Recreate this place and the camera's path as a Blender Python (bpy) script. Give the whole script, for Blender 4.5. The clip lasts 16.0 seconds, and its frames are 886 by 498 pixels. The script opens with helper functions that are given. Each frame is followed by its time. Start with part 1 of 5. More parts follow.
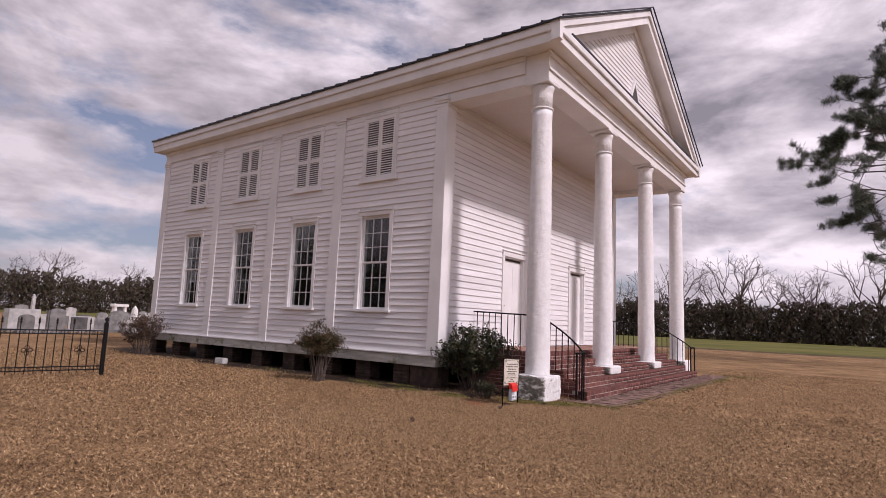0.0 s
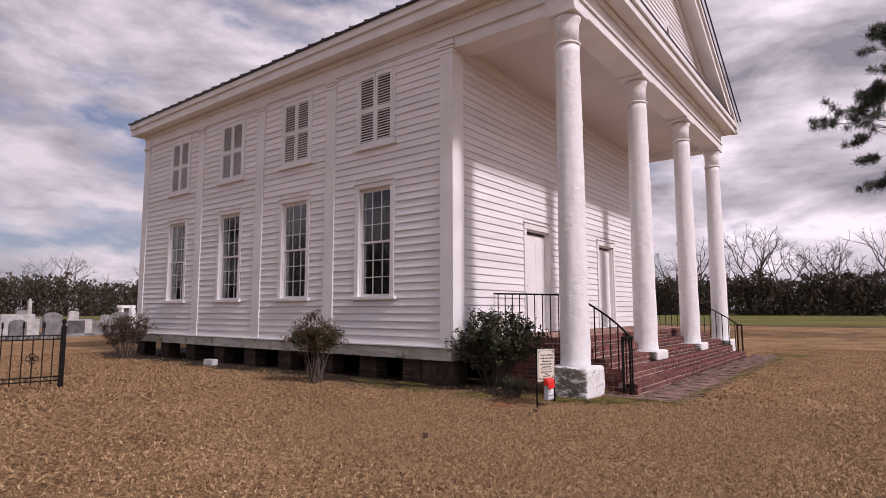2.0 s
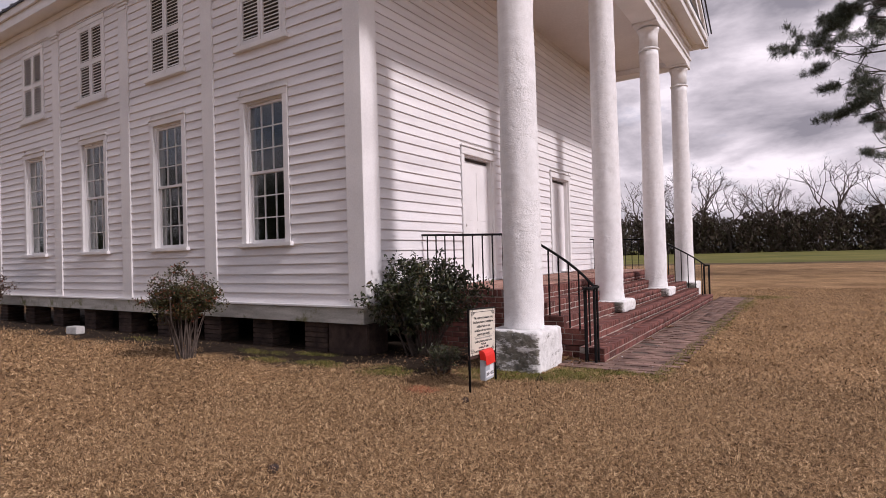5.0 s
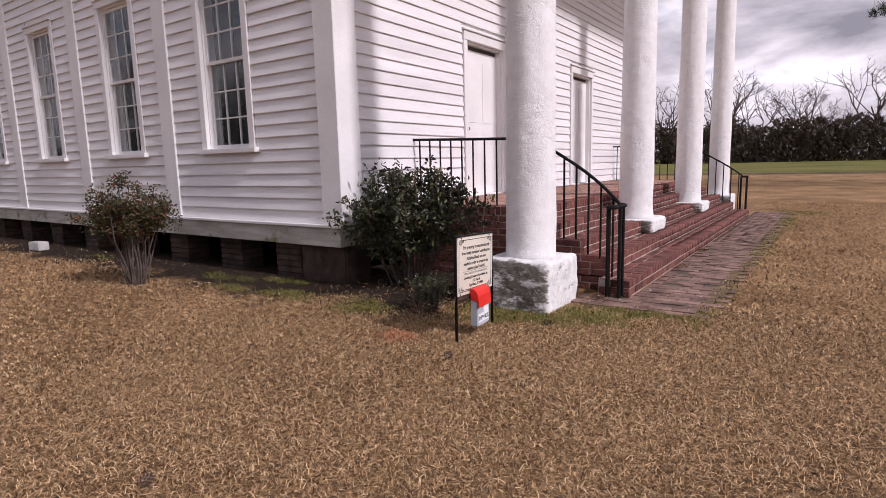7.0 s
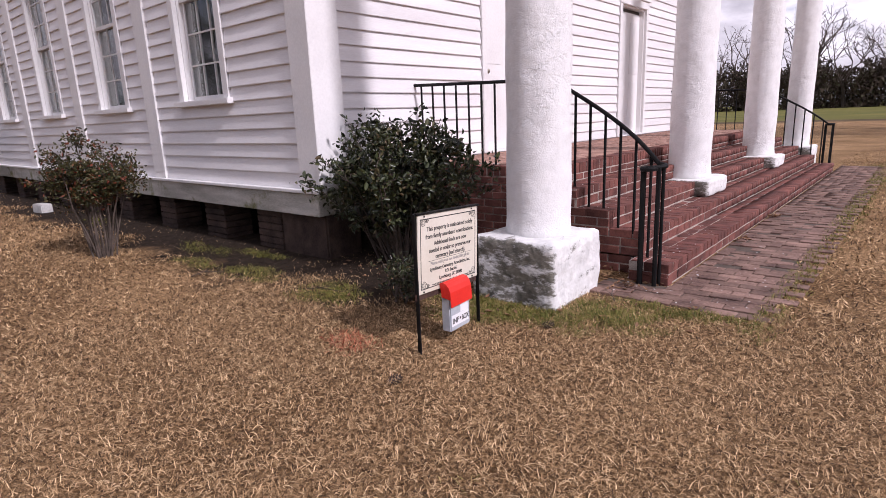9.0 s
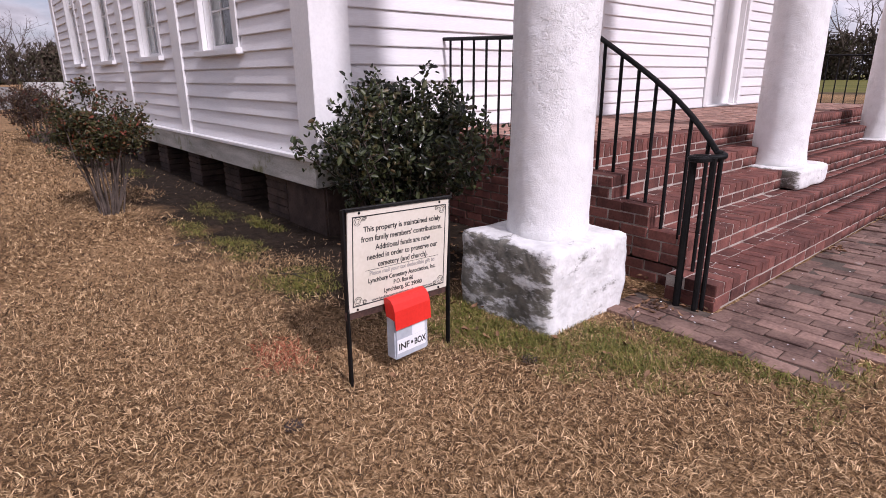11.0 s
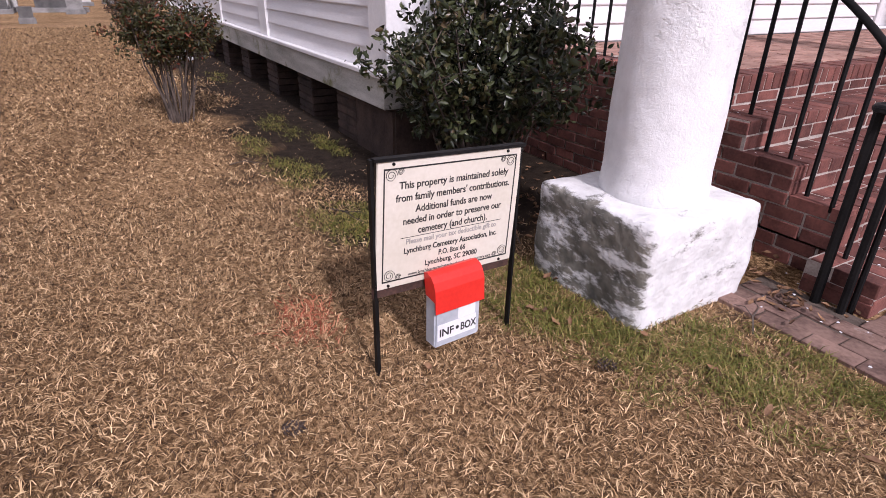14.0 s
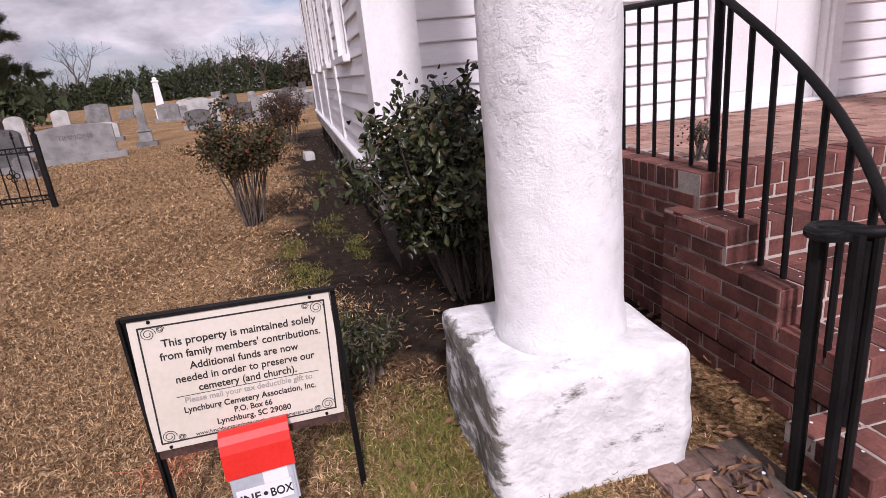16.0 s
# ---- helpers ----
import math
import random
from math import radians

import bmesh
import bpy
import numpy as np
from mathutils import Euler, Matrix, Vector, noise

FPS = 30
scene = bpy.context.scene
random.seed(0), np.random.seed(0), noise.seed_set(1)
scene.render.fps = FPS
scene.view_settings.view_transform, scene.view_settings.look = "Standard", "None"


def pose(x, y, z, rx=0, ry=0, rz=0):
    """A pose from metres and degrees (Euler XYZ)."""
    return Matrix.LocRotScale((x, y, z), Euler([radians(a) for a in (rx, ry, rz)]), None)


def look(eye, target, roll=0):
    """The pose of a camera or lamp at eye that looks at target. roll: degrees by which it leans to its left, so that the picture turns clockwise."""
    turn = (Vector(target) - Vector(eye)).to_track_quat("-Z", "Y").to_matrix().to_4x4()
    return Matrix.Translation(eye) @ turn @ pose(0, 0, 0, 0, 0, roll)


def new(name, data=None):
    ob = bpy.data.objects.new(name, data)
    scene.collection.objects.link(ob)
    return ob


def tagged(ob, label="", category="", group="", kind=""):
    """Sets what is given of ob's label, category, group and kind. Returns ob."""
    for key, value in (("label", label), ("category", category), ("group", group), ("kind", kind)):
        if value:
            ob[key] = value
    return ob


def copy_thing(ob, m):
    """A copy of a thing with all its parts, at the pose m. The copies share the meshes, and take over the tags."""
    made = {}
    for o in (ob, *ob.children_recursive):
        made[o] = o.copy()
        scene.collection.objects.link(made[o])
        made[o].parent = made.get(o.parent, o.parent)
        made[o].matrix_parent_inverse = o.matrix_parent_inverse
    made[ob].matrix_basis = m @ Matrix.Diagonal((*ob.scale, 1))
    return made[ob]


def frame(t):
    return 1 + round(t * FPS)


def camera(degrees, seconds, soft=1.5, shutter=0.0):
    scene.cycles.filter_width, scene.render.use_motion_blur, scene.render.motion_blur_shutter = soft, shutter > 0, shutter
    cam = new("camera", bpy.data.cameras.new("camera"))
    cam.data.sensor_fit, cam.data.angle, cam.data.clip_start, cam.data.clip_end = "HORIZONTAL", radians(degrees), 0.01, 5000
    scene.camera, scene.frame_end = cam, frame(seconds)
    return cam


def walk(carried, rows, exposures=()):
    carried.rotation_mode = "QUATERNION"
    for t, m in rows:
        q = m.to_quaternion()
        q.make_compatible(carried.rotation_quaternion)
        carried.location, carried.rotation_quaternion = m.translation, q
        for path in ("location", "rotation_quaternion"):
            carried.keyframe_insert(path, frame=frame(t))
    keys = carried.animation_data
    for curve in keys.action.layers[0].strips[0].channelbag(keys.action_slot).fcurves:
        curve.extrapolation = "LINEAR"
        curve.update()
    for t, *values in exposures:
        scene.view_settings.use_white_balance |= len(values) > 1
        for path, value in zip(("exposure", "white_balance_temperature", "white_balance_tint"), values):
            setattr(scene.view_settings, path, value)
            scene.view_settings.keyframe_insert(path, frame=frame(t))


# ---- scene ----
cam = camera(76.0, 16.0, soft=0.55)
PATH = [
    (0, (-0.077, 0.184, 1.407), (-1.257, 1.778, 1.664), 2.4),
    (0.5, (-0.488, 0.555, 1.372), (-1.678, 2.144, 1.618), 2.1),
    (1, (-0.757, 0.981, 1.371), (-1.962, 2.561, 1.597), 1.5),
    (1.5, (-1.048, 1.341, 1.363), (-2.267, 2.912, 1.577), 0.8),
    (2, (-1.267, 1.763, 1.366), (-2.48, 3.339, 1.581), -0.1),
    (2.5, (-1.441, 2.159, 1.372), (-2.63, 3.75, 1.61), -0.5),
    (3, (-1.647, 2.584, 1.396), (-2.829, 4.18, 1.627), -0.3),
    (3.2, (-1.703, 2.789, 1.39), (-2.882, 4.388, 1.619), -0.3),
    (5.3, (-2.44, 4.319, 1.372), (-3.513, 6.007, 1.342), -1.6),
    (5.5, (-2.524, 4.432, 1.383), (-3.596, 6.119, 1.316), -1.5),
    (6, (-2.612, 4.795, 1.365), (-3.712, 6.456, 1.192), -1.9),
    (6.5, (-2.665, 5.136, 1.378), (-3.787, 6.774, 1.135), -1.8),
    (7, (-2.83, 5.463, 1.374), (-3.959, 7.087, 1.078), -1.4),
    (7.5, (-2.884, 5.774, 1.35), (-4.03, 7.377, 1.004), -2.0),
    (8, (-2.898, 6.133, 1.376), (-4.073, 7.71, 1.012), -2.2),
    (8.5, (-3.011, 6.47, 1.367), (-4.225, 8.007, 0.963), -1.9),
    (9, (-3.039, 6.759, 1.346), (-4.311, 8.234, 0.894), -2.3),
    (9.5, (-3.021, 7.053, 1.379), (-4.405, 8.416, 0.901), -2.2),
    (9.7, (-3.029, 7.162, 1.364), (-4.426, 8.507, 0.875), -1.6),
    (11.8, (-3.319, 8.087, 1.369), (-4.821, 9.218, 0.687), 1.0),
    (12, (-3.382, 8.13, 1.383), (-4.888, 9.233, 0.664), 2.1),
    (12.5, (-3.479, 8.229, 1.369), (-5.016, 9.24, 0.584), 3.1),
    (13, (-3.526, 8.266, 1.357), (-5.071, 9.233, 0.534), 3.2),
    (13.5, (-3.566, 8.304, 1.353), (-5.105, 9.238, 0.481), 2.9),
    (14, (-3.581, 8.32, 1.343), (-5.133, 9.245, 0.484), 1.1),
    (14.5, (-3.563, 8.43, 1.361), (-5.091, 9.435, 0.551), 0.3),
    (15, (-3.516, 8.858, 1.361), (-5.17, 9.696, 0.611), -3.7),
    (15.5, (-3.498, 9.22, 1.395), (-5.278, 9.811, 0.701), -4.6),
    (16, (-3.417, 9.618, 1.451), (-5.276, 10.034, 0.843), -5.9),
]
walk(cam, [(t, look(eye, target, roll)) for t, eye, target, roll in PATH],
     exposures=[(0.0, 0.0, 6300, 29), (3.2, 0.0, 6300, 29), (5.5, 0.05, 6250, 24), (7.0, 0.15, 6150, 25), (9.0, 0.30, 6000, 26), (12.0, 0.29, 5950, 27), (14.5, 0.42, 5950, 27), (16.0, 0.32, 6050, 28)])

# ---- world, sun, exposure ----
SUN_AZ, SUN_EL = radians(-5.5), radians(40.5)     # azimuth from +x towards +y
to_sun = Vector((math.cos(SUN_EL) * math.cos(SUN_AZ), math.cos(SUN_EL) * math.sin(SUN_AZ), math.sin(SUN_EL)))
sun = new("sun", bpy.data.lights.new("sun", "SUN"))
sun.data.energy, sun.data.angle, sun.data.color = 2.7, radians(4.5), (1.0, 0.95, 0.89)
sun.matrix_world = Matrix.Translation((0, 0, 40)) @ to_sun.to_track_quat("Z", "Y").to_matrix().to_4x4()

world = bpy.data.worlds.new("world")
scene.world = world
world.use_nodes = True
wn, wl = world.node_tree.nodes, world.node_tree.links
wn.clear()


def wnode(kind, **values):
    n = wn.new(kind)
    for key, value in values.items():
        n.inputs[key].default_value = value
    return n


def wmath(op, a, b):
    n = wn.new("ShaderNodeMath")
    n.operation = op
    for i, v in enumerate((a, b)):
        if isinstance(v, (int, float)):
            n.inputs[i].default_value = v
        else:
            wl.new(v, n.inputs[i])
    return n.outputs[0]


sky = wn.new("ShaderNodeTexSky")
sky.sky_type, sky.sun_disc = "NISHITA", False
sky.sun_elevation, sky.sun_rotation = SUN_EL, math.pi / 2 - SUN_AZ
sky.air_density, sky.dust_density = 1.0, 1.5
way = wn.new("ShaderNodeTexCoord").outputs["Generated"]
sep = wn.new("ShaderNodeSeparateXYZ")
wl.new(way, sep.inputs[0])
# clouds lie in level banks, so they are flattened
flat = wn.new("ShaderNodeCombineXYZ")
wl.new(wmath("ADD", sep.outputs["X"], 4.3), flat.inputs[0])
wl.new(sep.outputs["Y"], flat.inputs[1])
wl.new(wmath("MULTIPLY", sep.outputs["Z"], 2.5), flat.inputs[2])
big = wnode("ShaderNodeTexNoise", Scale=2.4, Detail=9.0, Roughness=0.55, Distortion=0.15)
wl.new(flat.outputs[0], big.inputs["Vector"])
cover = wn.new("ShaderNodeValToRGB")
cover.color_ramp.elements[0].position, cover.color_ramp.elements[1].position = 0.40, 0.49
wl.new(big.outputs["Fac"], cover.inputs[0])
tone = wnode("ShaderNodeTexNoise", Scale=5.2, Detail=9.0, Roughness=0.55, Distortion=0.2)
wl.new(flat.outputs[0], tone.inputs["Vector"])
# thin cloud is bright, thick cloud grey beneath; the whole deck is lighter towards the sun
thick = wmath("ADD", wmath("MULTIPLY", big.outputs["Fac"], 0.45), wmath("MULTIPLY", tone.outputs["Fac"], 0.55))
grey = wn.new("ShaderNodeValToRGB")
grey.color_ramp.elements.new(0.52)
for e, (p, c) in zip(grey.color_ramp.elements, ((0.43, (16.2, 15.5, 15.2, 1)), (0.50, (11.2, 10.7, 10.7, 1)), (0.62, (4.6, 4.5, 4.8, 1)))):
    e.position, e.color = p, c
wl.new(thick, grey.inputs[0])
sunward = wmath("ADD", wmath("MULTIPLY", wmath("ADD", sep.outputs["X"], wmath("MULTIPLY", sep.outputs["Y"], 0.3)), 0.27), 1.0)
lit = wn.new("ShaderNodeVectorMath")
lit.operation = "SCALE"
wl.new(grey.outputs["Color"], lit.inputs[0])
wl.new(sunward, lit.inputs["Scale"])
mix = wn.new("ShaderNodeMix")
mix.data_type = "RGBA"
wl.new(cover.outputs["Color"], mix.inputs["Factor"])
haze = wn.new("ShaderNodeMix")
haze.data_type = "RGBA"
haze.inputs["Factor"].default_value, haze.inputs["B"].default_value = 0.25, (8.6, 9.6, 11.4, 1)
wl.new(sky.outputs["Color"], haze.inputs["A"])
wl.new(haze.outputs["Result"], mix.inputs["A"])
wl.new(lit.outputs[0], mix.inputs["B"])
back = wnode("ShaderNodeBackground", Strength=0.058)
wl.new(mix.outputs["Result"], back.inputs["Color"])
wl.new(back.outputs[0], wn.new("ShaderNodeOutputWorld").inputs[0])


# ---- materials ----
def mat(name, a, b, scale=3.0, fine=60.0, rough=0.7, bump=0.3, metal=0.0, vary=0.0, island=False, spec=0.4, detail=4.0, depth=0.01, stretch=None, stain=None, stain_at=0.62, stain_scale=2.0):
    """Colour drifts between a and b at two scales; vary: how far single pieces differ; stain: a third colour in blotches."""
    m = bpy.data.materials.new(name)
    m.use_nodes = True
    n, l = m.node_tree.nodes, m.node_tree.links
    bsdf = n["Principled BSDF"]
    pos = n.new("ShaderNodeNewGeometry")
    vec = pos.outputs["Position"]
    if stretch:
        mp = n.new("ShaderNodeMapping")
        mp.inputs["Scale"].default_value = stretch
        l.new(vec, mp.inputs["Vector"])
        vec = mp.outputs[0]
    t1, t2 = n.new("ShaderNodeTexNoise"), n.new("ShaderNodeTexNoise")
    for t, s in ((t1, scale), (t2, fine)):
        t.inputs["Scale"].default_value, t.inputs["Detail"].default_value = s, detail
        l.new(vec, t.inputs["Vector"])
    add = n.new("ShaderNodeMath")
    add.operation = "ADD"
    half = n.new("ShaderNodeMath")
    half.operation = "MULTIPLY"
    half.inputs[1].default_value = 0.6
    l.new(t2.outputs["Fac"], half.inputs[0])
    l.new(t1.outputs["Fac"], add.inputs[0])
    l.new(half.outputs[0], add.inputs[1])
    ramp = n.new("ShaderNodeValToRGB")
    ramp.color_ramp.elements[0].position, ramp.color_ramp.elements[0].color = 0.55, (*a, 1)
    ramp.color_ramp.elements[1].position, ramp.color_ramp.elements[1].color = 1.0, (*b, 1)
    l.new(add.outputs[0], ramp.inputs[0])
    colour = ramp.outputs[0]
    if stain:
        ts = n.new("ShaderNodeTexNoise")
        ts.inputs["Scale"].default_value, ts.inputs["Detail"].default_value, ts.inputs["Roughness"].default_value = stain_scale, 8.0, 0.7
        l.new(pos.outputs["Position"], ts.inputs["Vector"])
        rs = n.new("ShaderNodeValToRGB")
        rs.color_ramp.elements[0].position, rs.color_ramp.elements[1].position = stain_at, stain_at + 0.12
        l.new(ts.outputs["Fac"], rs.inputs[0])
        ms = n.new("ShaderNodeMix")
        ms.data_type = "RGBA"
        ms.inputs["B"].default_value = (*stain, 1)
        l.new(rs.outputs[0], ms.inputs["Factor"])
        l.new(colour, ms.inputs["A"])
        colour = ms.outputs["Result"]
    if vary:
        src = pos.outputs["Random Per Island"] if island else n.new("ShaderNodeObjectInfo").outputs["Random"]
        rng = n.new("ShaderNodeMapRange")
        rng.inputs["To Min"].default_value, rng.inputs["To Max"].default_value = 1 - vary, 1 + vary
        l.new(src, rng.inputs["Value"])
        hsv = n.new("ShaderNodeHueSaturation")
        l.new(rng.outputs[0], hsv.inputs["Value"])
        l.new(colour, hsv.inputs["Color"])
        colour = hsv.outputs[0]
    l.new(colour, bsdf.inputs["Base Color"])
    bsdf.inputs["Roughness"].default_value, bsdf.inputs["Metallic"].default_value = rough, metal
    bsdf.inputs["Specular IOR Level"].default_value = spec
    if bump:
        bp = n.new("ShaderNodeBump")
        bp.inputs["Strength"].default_value, bp.inputs["Distance"].default_value = bump, depth
        l.new(add.outputs[0], bp.inputs["Height"])
        l.new(bp.outputs[0], bsdf.inputs["Normal"])
    return m


def ramp_of(n, l, source, stops):
    r = n.new("ShaderNodeValToRGB")
    while len(r.color_ramp.elements) < len(stops):
        r.color_ramp.elements.new(0.5)
    for e, (p, c) in zip(r.color_ramp.elements, stops):
        e.position, e.color = p, (*c, 1)
    l.new(source, r.inputs[0])
    return r.outputs[0]


WHITE = mat("white_paint", (0.70, 0.69, 0.68), (0.82, 0.81, 0.80), 1.5, 40, 0.55, 0.25, vary=0.03, depth=0.004, stain=(0.55, 0.53, 0.50), stain_at=0.70, stain_scale=1.3)
BOARD = mat("painted_board", (0.69, 0.67, 0.67), (0.82, 0.81, 0.81), 1.2, 30, 0.5, 0.3, vary=0.045, depth=0.004, stretch=(0.5, 0.5, 6), stain=(0.56, 0.54, 0.51), stain_at=0.71, stain_scale=2.2)
CEIL = mat("porch_ceiling_paint", (0.62, 0.58, 0.55), (0.74, 0.71, 0.68), 0.8, 25, 0.6, 0.1, depth=0.003)
SILLW = mat("weathered_sill", (0.30, 0.295, 0.25), (0.62, 0.61, 0.56), 2.5, 45, 0.8, 0.5, stretch=(0.6, 1, 4), stain=(0.17, 0.175, 0.07), stain_at=0.54, stain_scale=3)
ROOFM = mat("roof_metal", (0.012, 0.013, 0.016), (0.035, 0.036, 0.04), 2, 40, 0.45, 0.1, metal=0.3)
IRON = mat("black_iron", (0.004, 0.004, 0.0045), (0.013, 0.012, 0.012), 6, 90, 0.55, 0.3, spec=0.16, depth=0.003)
BRICK = mat("brick", (0.082, 0.030, 0.025), (0.205, 0.078, 0.060), 9, 70, 0.85, 0.5, vary=0.32, depth=0.006, stain=(0.30, 0.24, 0.22), stain_at=0.68, stain_scale=14)
BRICKJ = mat("brick_far", (0.082, 0.030, 0.025), (0.205, 0.078, 0.060), 9, 70, 0.85, 0.4, vary=0.32, island=True, depth=0.006, stain=(0.30, 0.24, 0.22), stain_at=0.68, stain_scale=14)
PAVER = mat("paving_brick", (0.085, 0.047, 0.038), (0.27, 0.172, 0.135), 5, 50, 0.9, 0.6, vary=0.28, depth=0.008, stain=(0.30, 0.27, 0.25), stain_at=0.63, stain_scale=8)
PAVERJ = mat("paving_brick_far", (0.085, 0.047, 0.038), (0.27, 0.172, 0.135), 5, 50, 0.9, 0.5, vary=0.28, island=True, depth=0.008, stain=(0.30, 0.27, 0.25), stain_at=0.63, stain_scale=8)
FLOORB = mat("floor_brick", (0.24, 0.13, 0.098), (0.41, 0.245, 0.19), 6, 60, 0.85, 0.4, vary=0.2, depth=0.005)
FLOORBJ = mat("floor_brick_far", (0.24, 0.13, 0.098), (0.41, 0.245, 0.19), 6, 60, 0.85, 0.4, vary=0.2, island=True, depth=0.005)
MORTAR = mat("mortar", (0.26, 0.215, 0.185), (0.52, 0.455, 0.40), 8, 90, 0.95, 0.6)
DARKM = mat("grimy_joint", (0.06, 0.045, 0.035), (0.13, 0.10, 0.08), 8, 90, 0.95, 0.6)
# brick colour lowered to carry the shade under the sill
PIERM = mat("shaded_pier_brick", (0.028, 0.018, 0.014), (0.085, 0.055, 0.042), 7, 60, 0.95, 0.8, vary=0.25)
# dark colour stands for an unlit inside: hall, louvres, vent and door gap
ROOM = mat("unlit_interior", (0.06, 0.055, 0.05), (0.10, 0.09, 0.085), 2, 30, 0.9, 0.2)
STONE = mat("gravestone_grey", (0.115, 0.112, 0.108), (0.28, 0.275, 0.265), 3, 50, 0.8, 0.4, vary=0.25, stain=(0.12, 0.12, 0.10), stain_at=0.60, stain_scale=2.5)
STONED = mat("gravestone_dark", (0.045, 0.045, 0.045), (0.13, 0.125, 0.12), 4, 50, 0.6, 0.3, vary=0.2)
MARBLE = mat("marble_white", (0.28, 0.275, 0.26), (0.55, 0.54, 0.52), 3, 40, 0.6, 0.3, vary=0.08, stain=(0.25, 0.25, 0.23), stain_at=0.62, stain_scale=3)
MARBLEW = mat("clean_marble", (0.66, 0.65, 0.63), (0.82, 0.81, 0.79), 3, 40, 0.6, 0.3, stain=(0.45, 0.45, 0.43), stain_at=0.66, stain_scale=3)
SIGNW = mat("sign_face", (0.63, 0.58, 0.48), (0.72, 0.67, 0.58), 3, 60, 0.35, 0.05, depth=0.001)
INK = mat("sign_ink", (0.012, 0.012, 0.012), (0.03, 0.03, 0.03), 20, 90, 0.5, 0)
INKG = mat("faded_ink", (0.30, 0.29, 0.27), (0.40, 0.38, 0.35), 20, 90, 0.5, 0)
RUST = mat("rusty_bar", (0.03, 0.017, 0.013), (0.10, 0.05, 0.038), 15, 90, 0.8, 0.5)
RED = mat("red_plastic", (0.62, 0.022, 0.014), (0.74, 0.035, 0.022), 5, 70, 0.4, 0.05)
PALE = mat("clear_grey_plastic", (0.38, 0.41, 0.45), (0.52, 0.55, 0.59), 5, 60, 0.3, 0.05)
PAPER = mat("white_paper", (0.74, 0.75, 0.77), (0.82, 0.83, 0.85), 5, 60, 0.5, 0.05)
BARK = mat("bark", (0.035, 0.027, 0.021), (0.10, 0.082, 0.066), 6, 60, 0.9, 0.7, stretch=(3, 3, 0.6))
TWIG = mat("grey_twig", (0.05, 0.038, 0.031), (0.14, 0.108, 0.088), 9, 60, 0.9, 0.4)
BRASS = mat("aged_brass", (0.22, 0.19, 0.15), (0.34, 0.30, 0.25), 20, 90, 0.35, 0.1, metal=0.9)
DRYLEAF = mat("dry_leaf", (0.08, 0.036, 0.02), (0.29, 0.165, 0.085), 12, 60, 0.8, 0.3, vary=0.35, island=True)
CONE = mat("pine_cone_scales", (0.035, 0.022, 0.017), (0.12, 0.09, 0.08), 40, 120, 0.9, 0.3)


def leaf_mat(name, stops, rough=0.5, patch=0.0, share=0.16):
    m = bpy.data.materials.new(name)
    m.use_nodes = True
    n, l = m.node_tree.nodes, m.node_tree.links
    g = n.new("ShaderNodeNewGeometry")
    src = g.outputs["Random Per Island"]
    if patch:
        t = n.new("ShaderNodeTexNoise")
        t.inputs["Scale"].default_value, t.inputs["Detail"].default_value = patch, 4.0
        l.new(g.outputs["Position"], t.inputs["Vector"])
        mr = n.new("ShaderNodeMapRange")
        mr.inputs["From Min"].default_value, mr.inputs["From Max"].default_value = 0.3, 0.7
        l.new(t.outputs["Fac"], mr.inputs["Value"])
        mx = n.new("ShaderNodeMix")
        mx.inputs["Factor"].default_value = share
        l.new(src, mx.inputs["A"])
        l.new(mr.outputs[0], mx.inputs["B"])
        src = mx.outputs["Result"]
    l.new(ramp_of(n, l, src, stops), n["Principled BSDF"].inputs["Base Color"])
    n["Principled BSDF"].inputs["Roughness"].default_value = rough
    n["Principled BSDF"].inputs["Specular IOR Level"].default_value = 0.35
    return m


STRAW = leaf_mat("dormant_grass", [(0.10, (0.040, 0.020, 0.008)), (0.38, (0.155, 0.088, 0.038)), (0.62, (0.43, 0.268, 0.128)), (0.90, (0.84, 0.61, 0.35))], 0.75, 20.0, 0.24)
STRAWF = leaf_mat("dormant_grass_tufts", [(0.22, (0.040, 0.020, 0.008)), (0.42, (0.155, 0.088, 0.038)), (0.60, (0.43, 0.268, 0.128)), (0.80, (0.84, 0.61, 0.35))], 0.75, 15.0, 0.55)
GREENG = leaf_mat("green_grass", [(0.0, (0.060, 0.058, 0.011)), (0.5, (0.140, 0.146, 0.022)), (0.80, (0.23, 0.19, 0.05)), (1.0, (0.42, 0.30, 0.13))], 0.7, 2.5)
CAMELLIA = leaf_mat("camellia_leaf", [(0.0, (0.014, 0.017, 0.009)), (0.5, (0.034, 0.044, 0.018)), (0.85, (0.065, 0.075, 0.028)), (1.0, (0.12, 0.085, 0.045))], 0.36)
NANDINA = leaf_mat("nandina_leaf", [(0.0, (0.020, 0.021, 0.008)), (0.5, (0.050, 0.052, 0.015)), (0.8, (0.090, 0.064, 0.022)), (1.0, (0.17, 0.038, 0.020))], 0.55)
RUSSET = leaf_mat("russet_leaf", [(0.0, (0.034, 0.018, 0.013)), (0.6, (0.072, 0.038, 0.024)), (0.9, (0.095, 0.070, 0.032)), (1.0, (0.16, 0.052, 0.036))], 0.6)
NEEDLE = leaf_mat("pine_needle", [(0.0, (0.018, 0.025, 0.014)), (0.6, (0.04, 0.052, 0.026)), (1.0, (0.08, 0.085, 0.04))], 0.6)
SCRUB = leaf_mat("scrub", [(0.0, (0.036, 0.026, 0.019)), (0.5, (0.078, 0.055, 0.040)), (0.8, (0.060, 0.058, 0.030)), (1.0, (0.14, 0.105, 0.080))], 0.9, 0.06)
